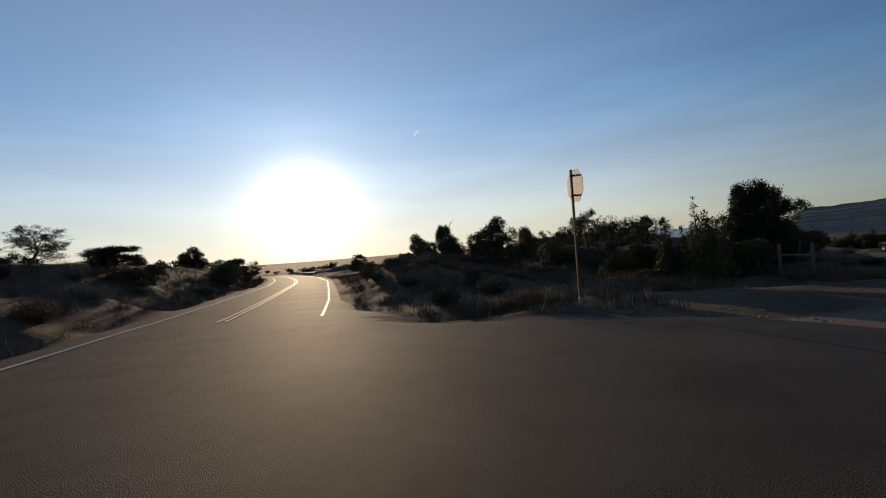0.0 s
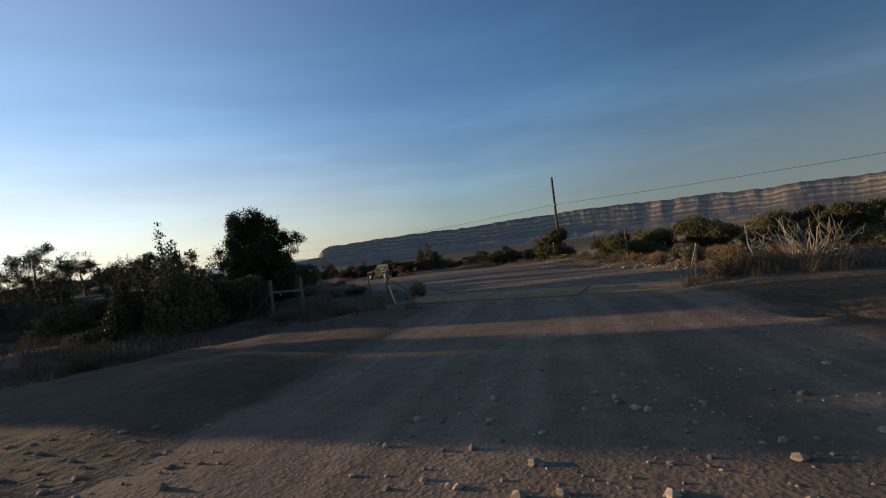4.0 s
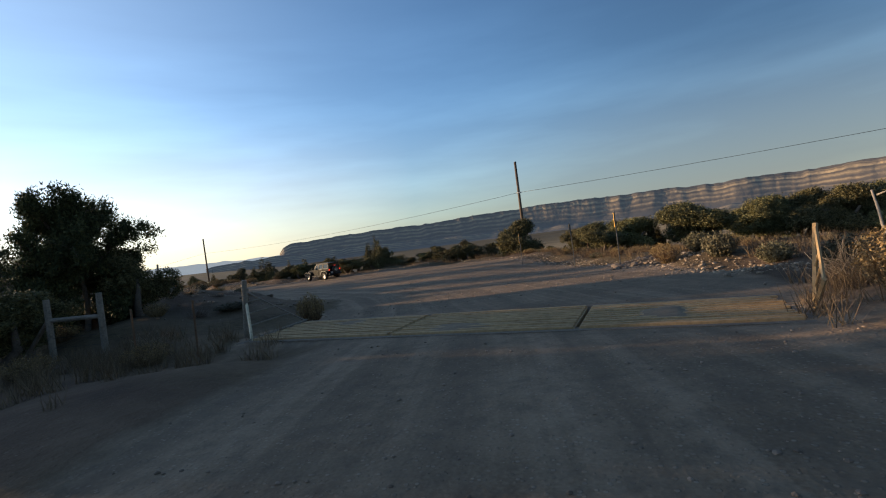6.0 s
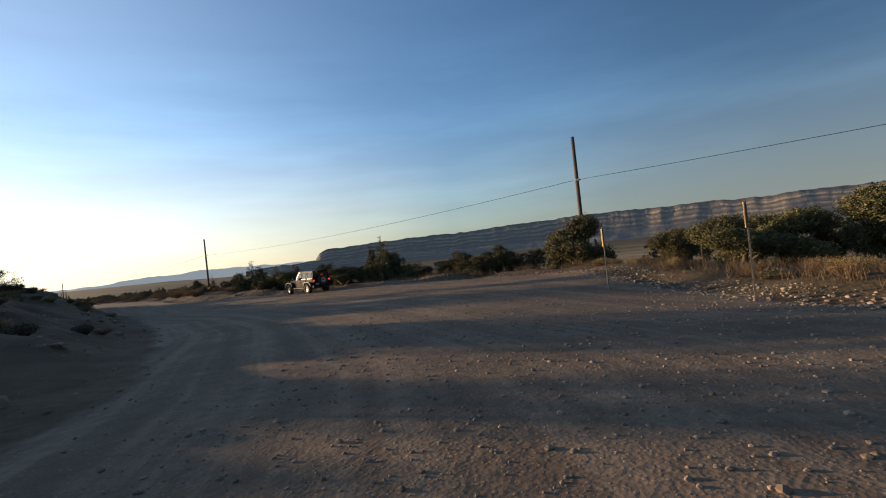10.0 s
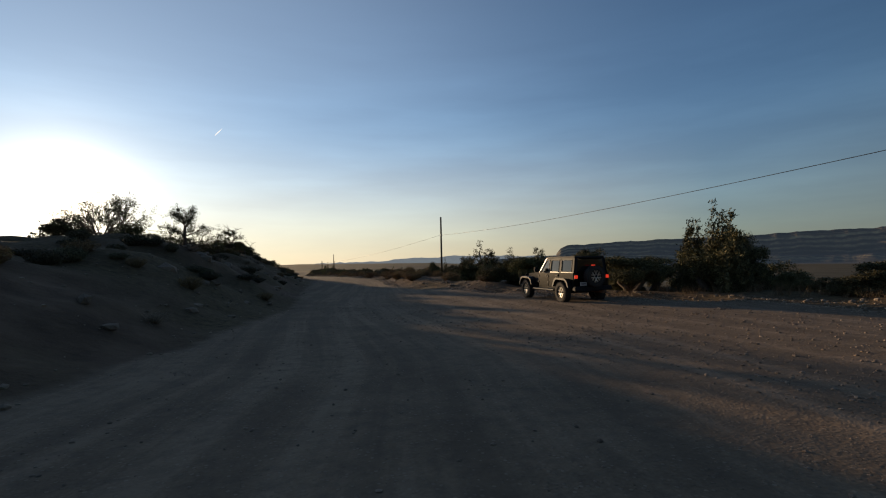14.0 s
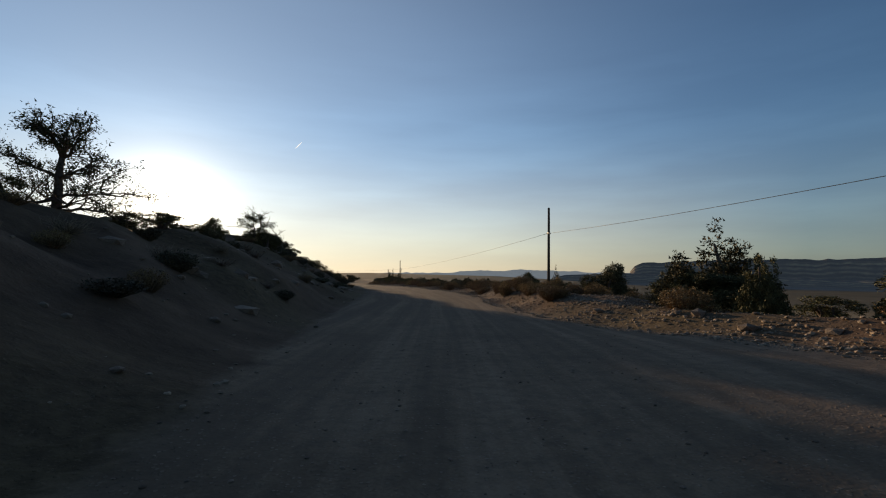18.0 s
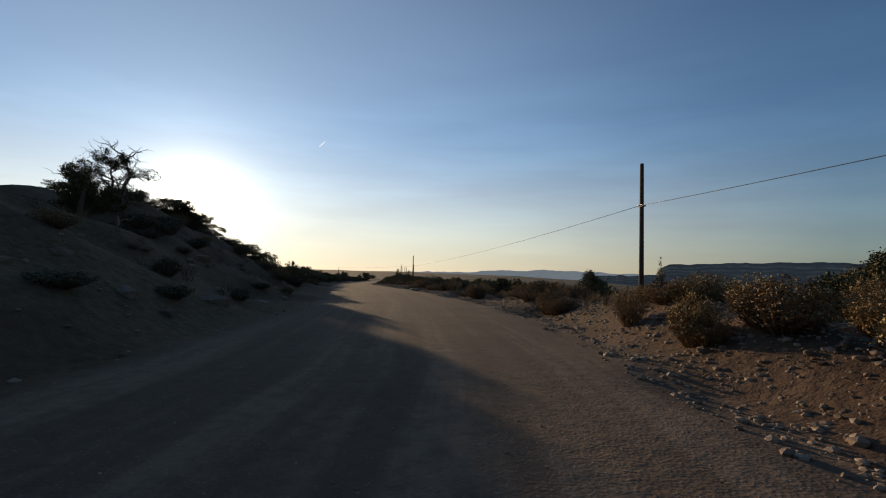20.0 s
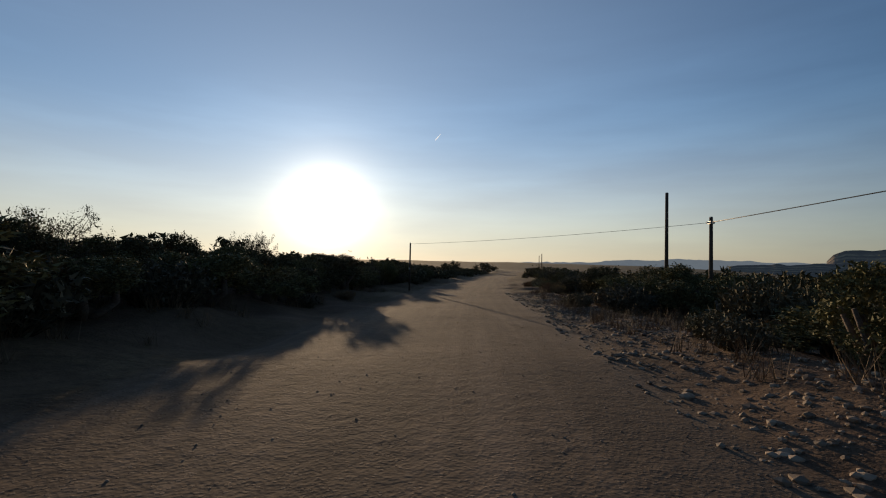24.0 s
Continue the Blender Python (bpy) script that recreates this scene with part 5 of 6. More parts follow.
def cattle_guard():
    gz = -0.86
    turn = Matrix.Translation((GUARD[0], GUARD[1], gz)) @ Matrix.Rotation(math.atan2(GUARD_WIDE.y, GUARD_WIDE.x), 4, "Z")
    root = thing("cattle_guard", "cattle guard of worn tan rails over a sandy pit", "cattle guard", m=turn)
    worn = random.Random(17)
    # local x runs along the track, y across it
    for y0, y1 in ((-4.82, -2.0), (-1.94, 1.39), (1.45, 4.86)):
        panel = under("panel", bm_mesh("panel", block(bmesh.new(), -0.8, 1.0, y0, y0 + 0.035, -0.14, -0.012), GUARD_PAINT), root)
        for k in range(11):
            x = -0.74 + 1.68 * k / 10
            ragged = worn.uniform(0.0, 0.14)
            lift = worn.uniform(-0.008, 0.006)
            bm = block(bmesh.new(), x - 0.05, x + 0.05, y0 + 0.02 - (ragged if y0 < -4 else 0), y1 - 0.02 + (ragged if y1 > 4 else 0), -0.07 + lift, 0.02 + lift, 0.012)
            part("rail", bm, GUARD_PAINT, panel)
        part("end_bar", block(bmesh.new(), -0.8, 1.0, y1 - 0.035, y1, -0.14, -0.012), GUARD_PAINT, panel)
        for yy in np.arange(y0 + 0.7, y1 - 0.4, 0.95):
            part("cross_beam", block(bmesh.new(), -0.8, 1.0, yy - 0.05, yy + 0.05, -0.17, -0.075), RUST, panel)
    for x in (-0.9, 1.1):
        part("curb", block(bmesh.new(), x - 0.07, x + 0.07, -4.98, 4.98, -0.45, -0.005, 0.015), CONCRETE, root)
    for s in (-1, 1):
        part("headwall", block(bmesh.new(), -1.04, 1.2, s * 5.02 - 0.12, s * 5.02 + 0.12, -0.5, -0.02, 0.015), CONCRETE, root)
    # sand blown over the rails
    for cx, cy, rx, ry, high in ((0.1, -3.25, 0.62, 0.42, 0.036), (-0.35, 0.2, 0.4, 0.75, 0.028), (0.55, 3.3, 0.3, 0.5, 0.03)):
        n, rings = 22, 5
        verts, faces = [(cx, cy, high)], []
        for j in range(1, rings + 1):
            for k in range(n):
                a = 2 * math.pi * k / n
                q = j / rings * (1 + 0.16 * math.sin(3 * a + cy) + 0.1 * math.sin(7 * a))
                verts.append((cx + rx * q * math.cos(a), cy + ry * q * math.sin(a), high * (1 - (j / rings) ** 2) - 0.012 * (j == rings)))
        for k in range(n):
            faces.append((0, 1 + k, 1 + (k + 1) % n))
            for j in range(rings - 1):
                p, q = 1 + j * n + k, 1 + j * n + (k + 1) % n
                faces.append((p, p + n, q + n, q))
        under("sand_drift", mesh_of("sand_drift", verts, faces, SAND, True), root, label="tan sand blown over the rails")
    return root


cattle_guard()


def guard_wing(foot, apex, toe, mat, label, rails=None, thick=0.034):
    """The three-cornered end panel of a cattle guard, leaning out from the track."""
    root = thing("guard_wing", label, "fence", "wings of the cattle guard", Matrix.Translation(foot))
    a, b = Vector(apex) - Vector(foot), Vector(toe) - Vector(foot)
    part("upright", rod(bmesh.new(), -a * 0.06, a * 1.02, thick, sides=4), mat, root, "cream-painted upright")
    part("slope", rod(bmesh.new(), a * 0.98, b, thick * 0.65, sides=4), rails or mat, root)
    for k in (0.26, 0.5, 0.74):
        part("cross_rail", rod(bmesh.new(), a * k, a * k + b * (1 - k) * 0.98, thick * 0.5, sides=6), rails or mat, root)
    part("sill", rod(bmesh.new(), -b * 0.04, b * 1.04, thick * 0.9, sides=4), rails or mat, root)


guard_wing((18.3, 16.86, -0.86), (18.98, 17.95, 0.16), (20.12, 17.3, -0.84), WING_PAINT, "cream-painted three-cornered end panel of the cattle guard", rails=POST_WOOD)
guard_wing((20.6, 7.0, -0.86), (20.62, 6.9, 0.3), (19.75, 6.95, -0.35), GUARD_PAINT, "yellow sloping end panel of the cattle guard in dry brush")


def utility_pole(x, y, top, r, attach=None, guy=False, label="bare wooden utility pole carrying one cable"):
    z = ground_at(x, y)
    root = thing("utility_pole", label, "utility pole", "utility poles", Matrix.Translation((x, y, z)))
    h = top - z
    bm = rod(bmesh.new(), (0, 0, -0.4), (0, 0, h), r * 1.15, r * 0.85, 14)
    part("pole", bm, POLE_WOOD, root, smooth=True)
    part("cap", rod(bmesh.new(), (0, 0, h), (0, 0, h + 0.03), r * 0.86, r * 0.7, 12), STEEL, root)
    if attach is not None:
        a = attach - z
        arm = part("clamp", block(bmesh.new(), -r * 1.1, r * 1.1, -r * 1.6, r * 1.6, a - 0.06, a + 0.06, 0.01), STEEL, root)
        part("insulator", rod(bmesh.new(), (-r * 1.05, 0, a), (-r - 0.12, 0, a), 0.035, 0.045), LAMP_CLEAR, arm)
    part("tag", block(bmesh.new(), -r * 1.12, r * 0.2, -r * 1.12, -r * 0.9, 1.5, 1.62), STEEL, root)
    return root


POLE_A, POLE_B, POLE_E = (58.48, 27.9), (63.36, 99.33), (57.0, 161.6)
utility_pole(*POLE_A, 7.8, 0.15, 4.5)
utility_pole(*POLE_B, 6.86, 0.15, 3.95)
utility_pole(*POLE_E, 0.45, 0.085, 0.22, label="short dark pole carrying the cable among bushes")
utility_pole(57.8, 167.8, 2.45, 0.1, label="slim bare wooden utility pole")
utility_pole(72.4, 292.6, 1.4, 0.14, label="distant wooden utility pole")
utility_pole(79.5, 340.0, 1.6, 0.14, label="distant wooden utility pole")
utility_pole(42.5, 173.6, -0.45, 0.06, label="distant wooden utility pole")
utility_pole(52.8, -45.0, 8.8, 0.15, 5.5)


def cable(a, b, sag, r=0.018):
    a, b = Vector(a), Vector(b)
    pts = [a.lerp(b, t) - Vector((0, 0, sag * 4 * t * (1 - t))) for t in np.linspace(0, 1, 25)]
    v, f = tube(pts, [r] * 25, 5)
    return tagged(new("overhead_cable", mesh_of("overhead_cable", v, f, WIRE, True)), "thin dark cable slung between wooden poles", "cable", "overhead cables")


cable((52.7, -45, 5.5), (58.35, 27.9, 4.5), 0.7)
cable((58.35, 27.9, 4.5), (63.2, 99.33, 3.95), 0.75)
cable((63.2, 99.33, 3.95), (56.92, 161.6, 0.22), 0.5)
cable((56.92, 161.6, 0.22), (42.45, 173.6, -0.5), 0.14, 0.009)

trail_at = Vector((-190, 4400, 1150))
v, f = tube([trail_at + Vector((-26, 0, -30)), trail_at, trail_at + Vector((30, 0, 34))], (1.5, 3.2, 1.0), 6)
# warm glow put on the trail in place of sunlight falling on it
shader(CLOUD).inputs["Emission Color"].default_value = (1, 0.93, 0.85, 1)
shader(CLOUD).inputs["Emission Strength"].default_value = 0.8
tagged(new("contrail", mesh_of("contrail", v, f, CLOUD, True)), "short white condensation trail high in the sky", "contrail", kind="structure")


def guard_rail(points, label):
    """A low steel rail on posts along the far bend of the road."""
    a = Vector((*points[0], ground_at(*points[0])))
    b = Vector((*points[1], ground_at(*points[1])))
    root = thing("guard_rail", label, "guard rail")
    part("rail", rod(bmesh.new(), a + Vector((0, 0, 0.62)), b + Vector((0, 0, 0.62)), 0.13, 0.13, 6), STEEL, root)
    for k in range(7):
        p = a.lerp(b, k / 6)
        part("post", block(bmesh.new(), p.x - 0.06, p.x + 0.06, p.y - 0.06, p.y + 0.06, p.z - 0.3, p.z + 0.7), POST_WOOD, root)


guard_rail(((-20.2, 73.0), (-29.6, 95.0)), "pale steel guard rail at the bend of the asphalt road")


# ---- trees and brush, stretch by stretch ----
# beside the paved road and on the knoll
for kind, x, y, high, wide in (("snag", -17.5, 17.5, to(-17.5, 17.5, 3.5), 2.6), ("pinyon", -17.0, 19.3, to(-17.0, 19.3, 3.7), 3.0), ("round_c", -19.0, 18.0, 2.0, 2.8), ("round", -20.5, 14.0, 2.2, 2.6), ("round_b", -17.0, 24.3, to(-17.0, 24.3, 2.9), 2.8), ("low_b", -15.4, 22.4, 0.9, 1.8), ("low", -15.5, 25, 1.1, 1.8),
                               ("round_c", -17.5, 38, 2.0, 2.6), ("round_b", -20, 44, 2.3, 2.8), ("pinyon", -21, 52, 2.6, 3.6), ("low", -26.5, 60, 1.6, 2.4), ("round", -26, 48, 2.6, 3.2),
                               ("low", -32, 70, 1.8, 3), ("low_b", -37, 82, 2, 3), ("low", -14, 78, 2.6, 2.6), ("low_spire", -13.8, 74, 2.3, 2.2), ("low_b", -10, 60, 1.2, 2.0), ("low", -7.5, 52, 1.3, 2.2),
                               ("round", -1.2, 34.0, to(-1.2, 34.0, 2.75), 2.3), ("snag", 0.7, 34.0, to(0.7, 34.0, 3.7), 2.6), ("round_b", 0.6, 34.8, to(0.6, 34.8, 3.3), 1.5), ("round_c", 1.2, 33.6, to(1.2, 33.6, 2.3), 2.2), ("round", 3.5, 30.2, to(3.5, 30.2, 3.25), 3.2), ("round_c", 5.2, 29.8, to(5.2, 29.8, 2.55), 2.6), ("snag", 6.6, 30.0, 1.9, 1.8),
                               ("low_b", -4, 36, 0.9, 1.6), ("low", -2.8, 37, 1.1, 1.6),
                               ("pinyon", 11.9, 36.3, to(11.9, 36.3, 3.8), 4.0), ("pinyon_b", 14.0, 37.4, to(14.0, 37.4, 2.9), 3.4), ("round", 8.6, 33.6, 2.0, 2.6), ("round_c", 10.4, 26.6, 1.5, 2.0), ("pinyon_thin", 19.8, 44.6, 2.8, 2.4), ("low", 17.6, 43.5, 1.2, 1.9),
                               ("spire", 12.2, 21.5, to(12.2, 21.5, 2.6), 2.5), ("spire_b", 13.4, 22.2, 2.9, 2.6), ("spire", 14.3, 22.9, 2.5, 2.4), ("round_b", 15.6, 23.6, 1.9, 2.6), ("spire_b", 11.0, 21.9, 2.4, 1.9),
                               ("full", 18.5, 26.6, to(18.5, 26.6, 3.9), 4.4), ("round", 19.9, 25.6, to(19.9, 25.6, 1.6), 2.4), ("round_c", 16.4, 24.2, 1.7, 2.2), ("round_b", 19.6, 27.6, 2.4, 2.8), ("pinyon_b", 11.2, 30.5, 2.6, 2.8), ("round_c", 13.6, 31.5, 1.8, 2.6)):
    plant(kind, x, y, high, wide)
# along the right of the gravel, and the belt behind it
for kind, x, y, high, wide in (("bushy", 55.4, 27.0, to(55.4, 27.0, 1.5), 4.7), ("spire_b", 54.6, 28.2, 2.9, 2.4), ("round_d", 47.4, 17.1, to(47.4, 17.1, 0.36), 3.2), ("round_e", 49.4, 15.2, to(49.4, 15.2, 0.32), 3.7), ("round_d", 49.9, 11.0, to(49.9, 11.0, 0.95), 4.9), ("round_e", 55.6, 7.2, to(55.6, 7.2, 0.6), 5.0),
                               ("round_d", 57.0, 4.4, to(57.0, 4.4, 0.75), 4.8), ("round_e", 53.4, 2.6, to(53.4, 2.6, 0.7), 4.6), ("round_d", 48.5, -4.5, 3.0, 4.4), ("round_e", 52.0, -0.8, 2.9, 4.2), ("round_d", 43.6, -6.0, 2.7, 3.8), ("spire", 51.0, 14.0, 2.3, 2.0),
                               ("spire_b", 52.5, 43.6, to(52.5, 43.6, 1.35), 2.8), ("spire", 53.3, 44.6, to(53.3, 44.6, 1.6), 3.0), ("round_c", 54.6, 44.4, to(54.6, 44.4, 0.55), 2.2), ("round_b", 52.7, 43.9, to(52.7, 43.9, 0.0), 3.3), ("spire", 53.9, 44.4, to(53.9, 44.4, 0.75), 2.2), ("spire_b", 51.3, 47.8, 1.5, 2.0), ("pinyon_thin", 56.4, 48.0, 2.7, 2.4),
                               ("round", 50.6, 57.8, to(50.6, 57.8, -0.3), 3.6), ("spire", 50.7, 57.4, to(50.7, 57.4, 0.2), 3.0), ("spire", 53.0, 66.2, to(53.0, 66.2, 0.95), 4.2), ("round_c", 52.4, 66.4, to(52.4, 66.4, -0.7), 3.0), ("round", 54.2, 67.0, to(54.2, 67.0, -0.9), 3.0), ("spire_b", 51.9, 63.4, to(51.9, 63.4, -0.2), 1.7), ("spire", 53.2, 68.4, to(53.2, 68.4, 0.0), 1.8), ("low", 50.9, 60.6, 0.7, 1.4), ("round_b", 52.5, 65.2, to(52.5, 65.2, -0.7), 2.6),
                               ("round", 59.1, 82.2, to(59.1, 82.2, 0.05), 3.5), ("low_b", 58.6, 87.5, 1.3, 1.9), ("low", 54.9, 71.5, 0.9, 1.6), ("round_c", 51.4, 53.2, 1.9, 2.4), ("round_b", 50.8, 50.2, 2.0, 2.4), ("round", 52.6, 39.2, 0.9, 2.2),
                               ("round_c", 53.4, 36.2, 1.8, 2.3), ("round_b", 54.0, 33.0, 2.0, 2.6), ("low", 56.2, 31.0, 1.8, 2.6), ("spire", 62.8, 96.7, to(62.8, 96.7, -0.15), 1.5), ("spire_b", 63.8, 97.6, 1.3, 1.2), ("round", 67.0, 111.8, to(67.0, 111.8, -0.5), 3.7), ("round_c", 57.3, 110.3, to(57.3, 110.3, -1.35), 1.8)):
    plant(kind, x, y, high, wide)
for kind, x, y, top, wide in (("round_b", 50.6, 54.8, -0.2, 2.8), ("spire_b", 51.6, 55.6, 0.3, 2.6), ("round_c", 52.4, 51.2, 0.15, 2.8), ("round_b", 53.4, 48.4, -0.4, 2.6), ("round", 55.0, 53.0, -0.3, 3.0), ("round_c", 56.0, 58.5, -0.4, 2.4), ("round_b", 50.2, 46.4, -0.3, 2.6),
                              ("round_c", 53.2, 41.3, -1.0, 1.8), ("low_b", 53.6, 37.6, -0.7, 2.4), ("round", 55.0, 35.0, -0.3, 2.8), ("low", 52.8, 34.4, -0.5, 2.0), ("round_b", 57.0, 40.0, -0.7, 2.6), ("round_c", 58.0, 45.0, -0.7, 2.8), ("round", 59.5, 35.5, 0.1, 3.4), ("low_b", 61.0, 30.0, 0.2, 3.4),
                              ("round_c", 52.5, 20.5, 0.0, 2.6), ("round_b", 55.5, 17.0, 0.3, 3.2), ("round", 57.5, 12.0, 0.5, 3.6), ("round_c", 55.0, 7.0, 0.6, 3.8), ("round_b", 59.0, 0.5, 0.7, 4.0), ("round_e", 56.6, -2.5, 0.8, 4.4), ("round_c", 52.0, -7.0, 0.8, 3.6), ("low", 60.0, 21.0, 0.0, 3.0)):
    plant(kind, x, y, to(x, y, top), wide)
# on the bank and the hill left of the track
for kind, x, y, high, wide in (("vase", 26.1, 66.4, to(26.1, 66.4, 4.5), 5.6), ("round_c", 24.2, 67.6, to(24.2, 67.6, 2.9), 3.4), ("low_b", 27.6, 65.6, 1.2, 2.4), ("low", 28.6, 66.0, 1.0, 2.2), ("low_b", 28.0, 64.0, 0.9, 1.8), ("tiered", 30.5, 68.4, to(30.5, 68.4, 4.1), 5.2), ("low_b", 31.6, 70.2, 0.75, 1.8), ("low", 32.2, 72.0, 0.7, 1.7), ("low_b", 32.8, 74.2, 0.6, 1.6), ("low", 29.8, 66.6, 0.8, 1.4),
                               ("round_c", 31.9, 83.4, to(31.9, 83.4, 2.4), 1.4), ("round", 34.2, 90.6, to(34.2, 90.6, 2.5), 2.2), ("snag", 34.9, 91.2, to(34.9, 91.2, 3.0), 2.4), ("low", 33.2, 86.0, 0.8, 1.4), ("low_b", 31.4, 76, 0.9, 1.6), ("pinyon_b", 19.0, 62.0, 3.2, 4.0),
                               ("round", 16.2, 60.0, 2.6, 3.2), ("pinyon", 12.5, 57.0, 3.0, 3.8), ("round_c", 21.8, 55.0, 1.8, 2.2), ("pinyon_b", 23.5, 49.0, 2.4, 2.8), ("snag", 32.9, 96.4, to(32.9, 96.4, 5.2), 4.2), ("pinyon_b", 32.6, 96.2, to(32.6, 96.2, 4.4), 3.0), ("round_c", 32.6, 96.9, to(32.6, 96.9, 2.5), 1.8), ("round_c", 32.6, 103.0, to(32.6, 103.0, 3.1), 3.2), ("round_c", 34.4, 102.6, to(34.4, 102.6, 2.3), 2.4),
                               ("low", 37.6, 100.2, 0.55, 1.1), ("round_b", 24.2, 90.0, 2.0, 2.4), ("pinyon_thin", 20.6, 82.0, 2.8, 3.0), ("spire", 32.5, 130.0, to(32.5, 130, 0.6), 1.6), ("spire_b", 33.6, 130.4, to(33.6, 130.4, 0.1), 1.4), ("spire", 30.8, 130.0, to(30.8, 130, 0.1), 1.8), ("spire_b", 35.0, 130.2, to(35.0, 130.2, 0.15), 1.3), ("pinyon", 36.9, 136.8, to(36.9, 136.8, 0.0), 2.4), ("vase", 35.5, 163.6, to(35.5, 163.6, -0.5), 3.0), ("vase", 36.6, 150.4, to(36.6, 150.4, -0.7), 3.4)):
    plant(kind, x, y, high, wide)
# the thick belt on both sides of the last stretch
belt = random.Random(5)
for k in range(190):
    y = belt.uniform(112, 262)
    x = 53.2 + belt.uniform(0, 1) ** 1.5 * 42 + max(0, y - 165) * 0.1
    plant(belt.choice(("round", "round_b", "round_c", "low_b", "spire_b") if x < 59 and y < 180 else ("far_a", "far_b", "far_c")), x, y, to(x, y, float(np.interp(y, (110, 150, 165, 200, 300), (-2.8, -2.6, -2.0, -2.6, -4.3))) + belt.uniform(-0.5, 0.35)), belt.uniform(2.0, 3.4))
for k in range(95):
    y = belt.uniform(112, 235)
    x = 35.0 - belt.uniform(0, 1) ** 1.4 * 44 + max(0, y - 170) * 0.08
    plant(belt.choice(("far_a", "far_b", "far_c")), x, y, to(x, y, -0.8 + 0.03 * (38 - x) - max(0, y - 165) * 0.02 + belt.uniform(-0.4, 0.3)), belt.uniform(2.0, 3.4))
for row, (back, step) in enumerate(((0.0, 1.8), (2.6, 2.0), (5.6, 2.2))):
    y = 110.0 + row
    while y < 300:
        edge = float(np.interp(y, [p[1] for p in LEFT_EDGE[10:]], [p[0] for p in LEFT_EDGE[10:]]))
        plant(belt.choice(("far_a", "far_b", "far_c") if row == 2 or y > 195 else ("round", "round_b", "round_c", "low_spire", "pinyon_b", "round_c", "round_b", "pinyon") if row else ("low", "low_b", "round_c", "round_b", "sage")), edge - 3.2 - back + belt.uniform(-0.7, 0.7), y,
              to(edge - 3.2 - back, y, float(np.interp(y, (108, 125, 138, 150, 165, 200, 300), (-1.2, -0.9, -0.5, -1.2, -1.45, -2.2, -4.2))) - 0.35 + 0.3 * row + belt.uniform(-0.4, 0.3)), belt.uniform(2.0, 3.2))
        y += step * belt.uniform(0.75, 1.25) * (1 if y < 200 else 1.6)
# far trees where the road bends out of sight
for k in range(46):
    y = belt.uniform(255, 420)
    plant(belt.choice(("far_a", "far_b", "far_c")), float(np.interp(y, (230, 330, 600), (52, 66, 120))) + belt.choice((-1, 1)) * belt.uniform(7, 22), y, belt.uniform(2.0, 3.6), belt.uniform(2.8, 4.2))
for kind, x, y, high, wide in (("spire", 52.7, 146.2, to(52.7, 146.2, -0.3), 2.4), ("spire_b", 53.9, 146.0, to(53.9, 146, -0.9), 2.2), ("round_b", 52.4, 141.5, 2.0, 2.6), ("low", 62.0, 150.0, 2.4, 3.4),
                               ("round", 55.0, 160.6, 2.2, 3.4), ("round_b", 60.4, 166.0, 2.6, 3.6), ("round_c", 54.2, 168.0, 2.0, 3.0)):
    plant(kind, x, y, high, wide)
# thin scatter over the valley side and the slope behind the knoll
for k in range(60):
    x, y = belt.uniform(58, 130), belt.uniform(-25, 112)
    if abs(x - 58) + abs(y - 28) > 5:
        plant(belt.choice(("far_a", "far_b", "far_c")), x, y, belt.uniform(1.3, 2.4), belt.uniform(1.8, 3.2))
for k in range(22):
    x, y = belt.uniform(-60, -22), belt.uniform(10, 120)
    if abs(float(from_line(PAVED, np.array([x]), np.array([y]))[0][0])) > 6.5:
        plant(belt.choice(("far_a", "far_b", "far_c")), x, y, belt.uniform(1.5, 2.6), belt.uniform(2, 3.4))
for k in range(110):
    x, y = belt.uniform(-120, 12), belt.uniform(88, 330)
    if abs(float(from_line(PAVED, np.array([x]), np.array([y]))[0][0])) > 6.5:
        plant(belt.choice(("far_a", "far_b", "far_c")), x, y, belt.uniform(1.4, 2.8), belt.uniform(2.2, 4.0))
for k in range(20):
    plant(belt.choice(("far_a", "far_b", "far_c")), belt.uniform(-8, 22), belt.uniform(48, 110), belt.uniform(1.5, 2.6), belt.uniform(2, 3.4))
for k in range(70):
    x, y = belt.uniform(27, 40.5), belt.uniform(101, 115)
    plant(belt.choice(("low", "low_b", "sage", "rabbit_b", "low")), x, y, belt.uniform(0.5, 1.0), belt.uniform(1.1, 2.0))
# dark scrub close by the right of the last stretch, and low growth over the valley side
for k in range(84):
    y = belt.uniform(113, 185)
    edge = float(np.interp(y, [p[1] for p in RIGHT_EDGE[9:]], [p[0] for p in RIGHT_EDGE[9:]]))
    plant(belt.choice(("low", "low_b", "round_c", "sage", "sage")), edge + 3.0 + belt.random() * 6, y, belt.uniform(0.9, 1.8), belt.uniform(1.6, 2.8))
for k in range(260):
    x, y = 55 + belt.random() ** 1.3 * 190, belt.uniform(60, 420)
    if x > 58 + max(0, y - 240) * 0.25:
        plant(belt.choice(("far_a", "far_b", "far_c")), x, y, belt.uniform(1.2, 2.2), belt.uniform(1.8, 3.4))
far_woods()

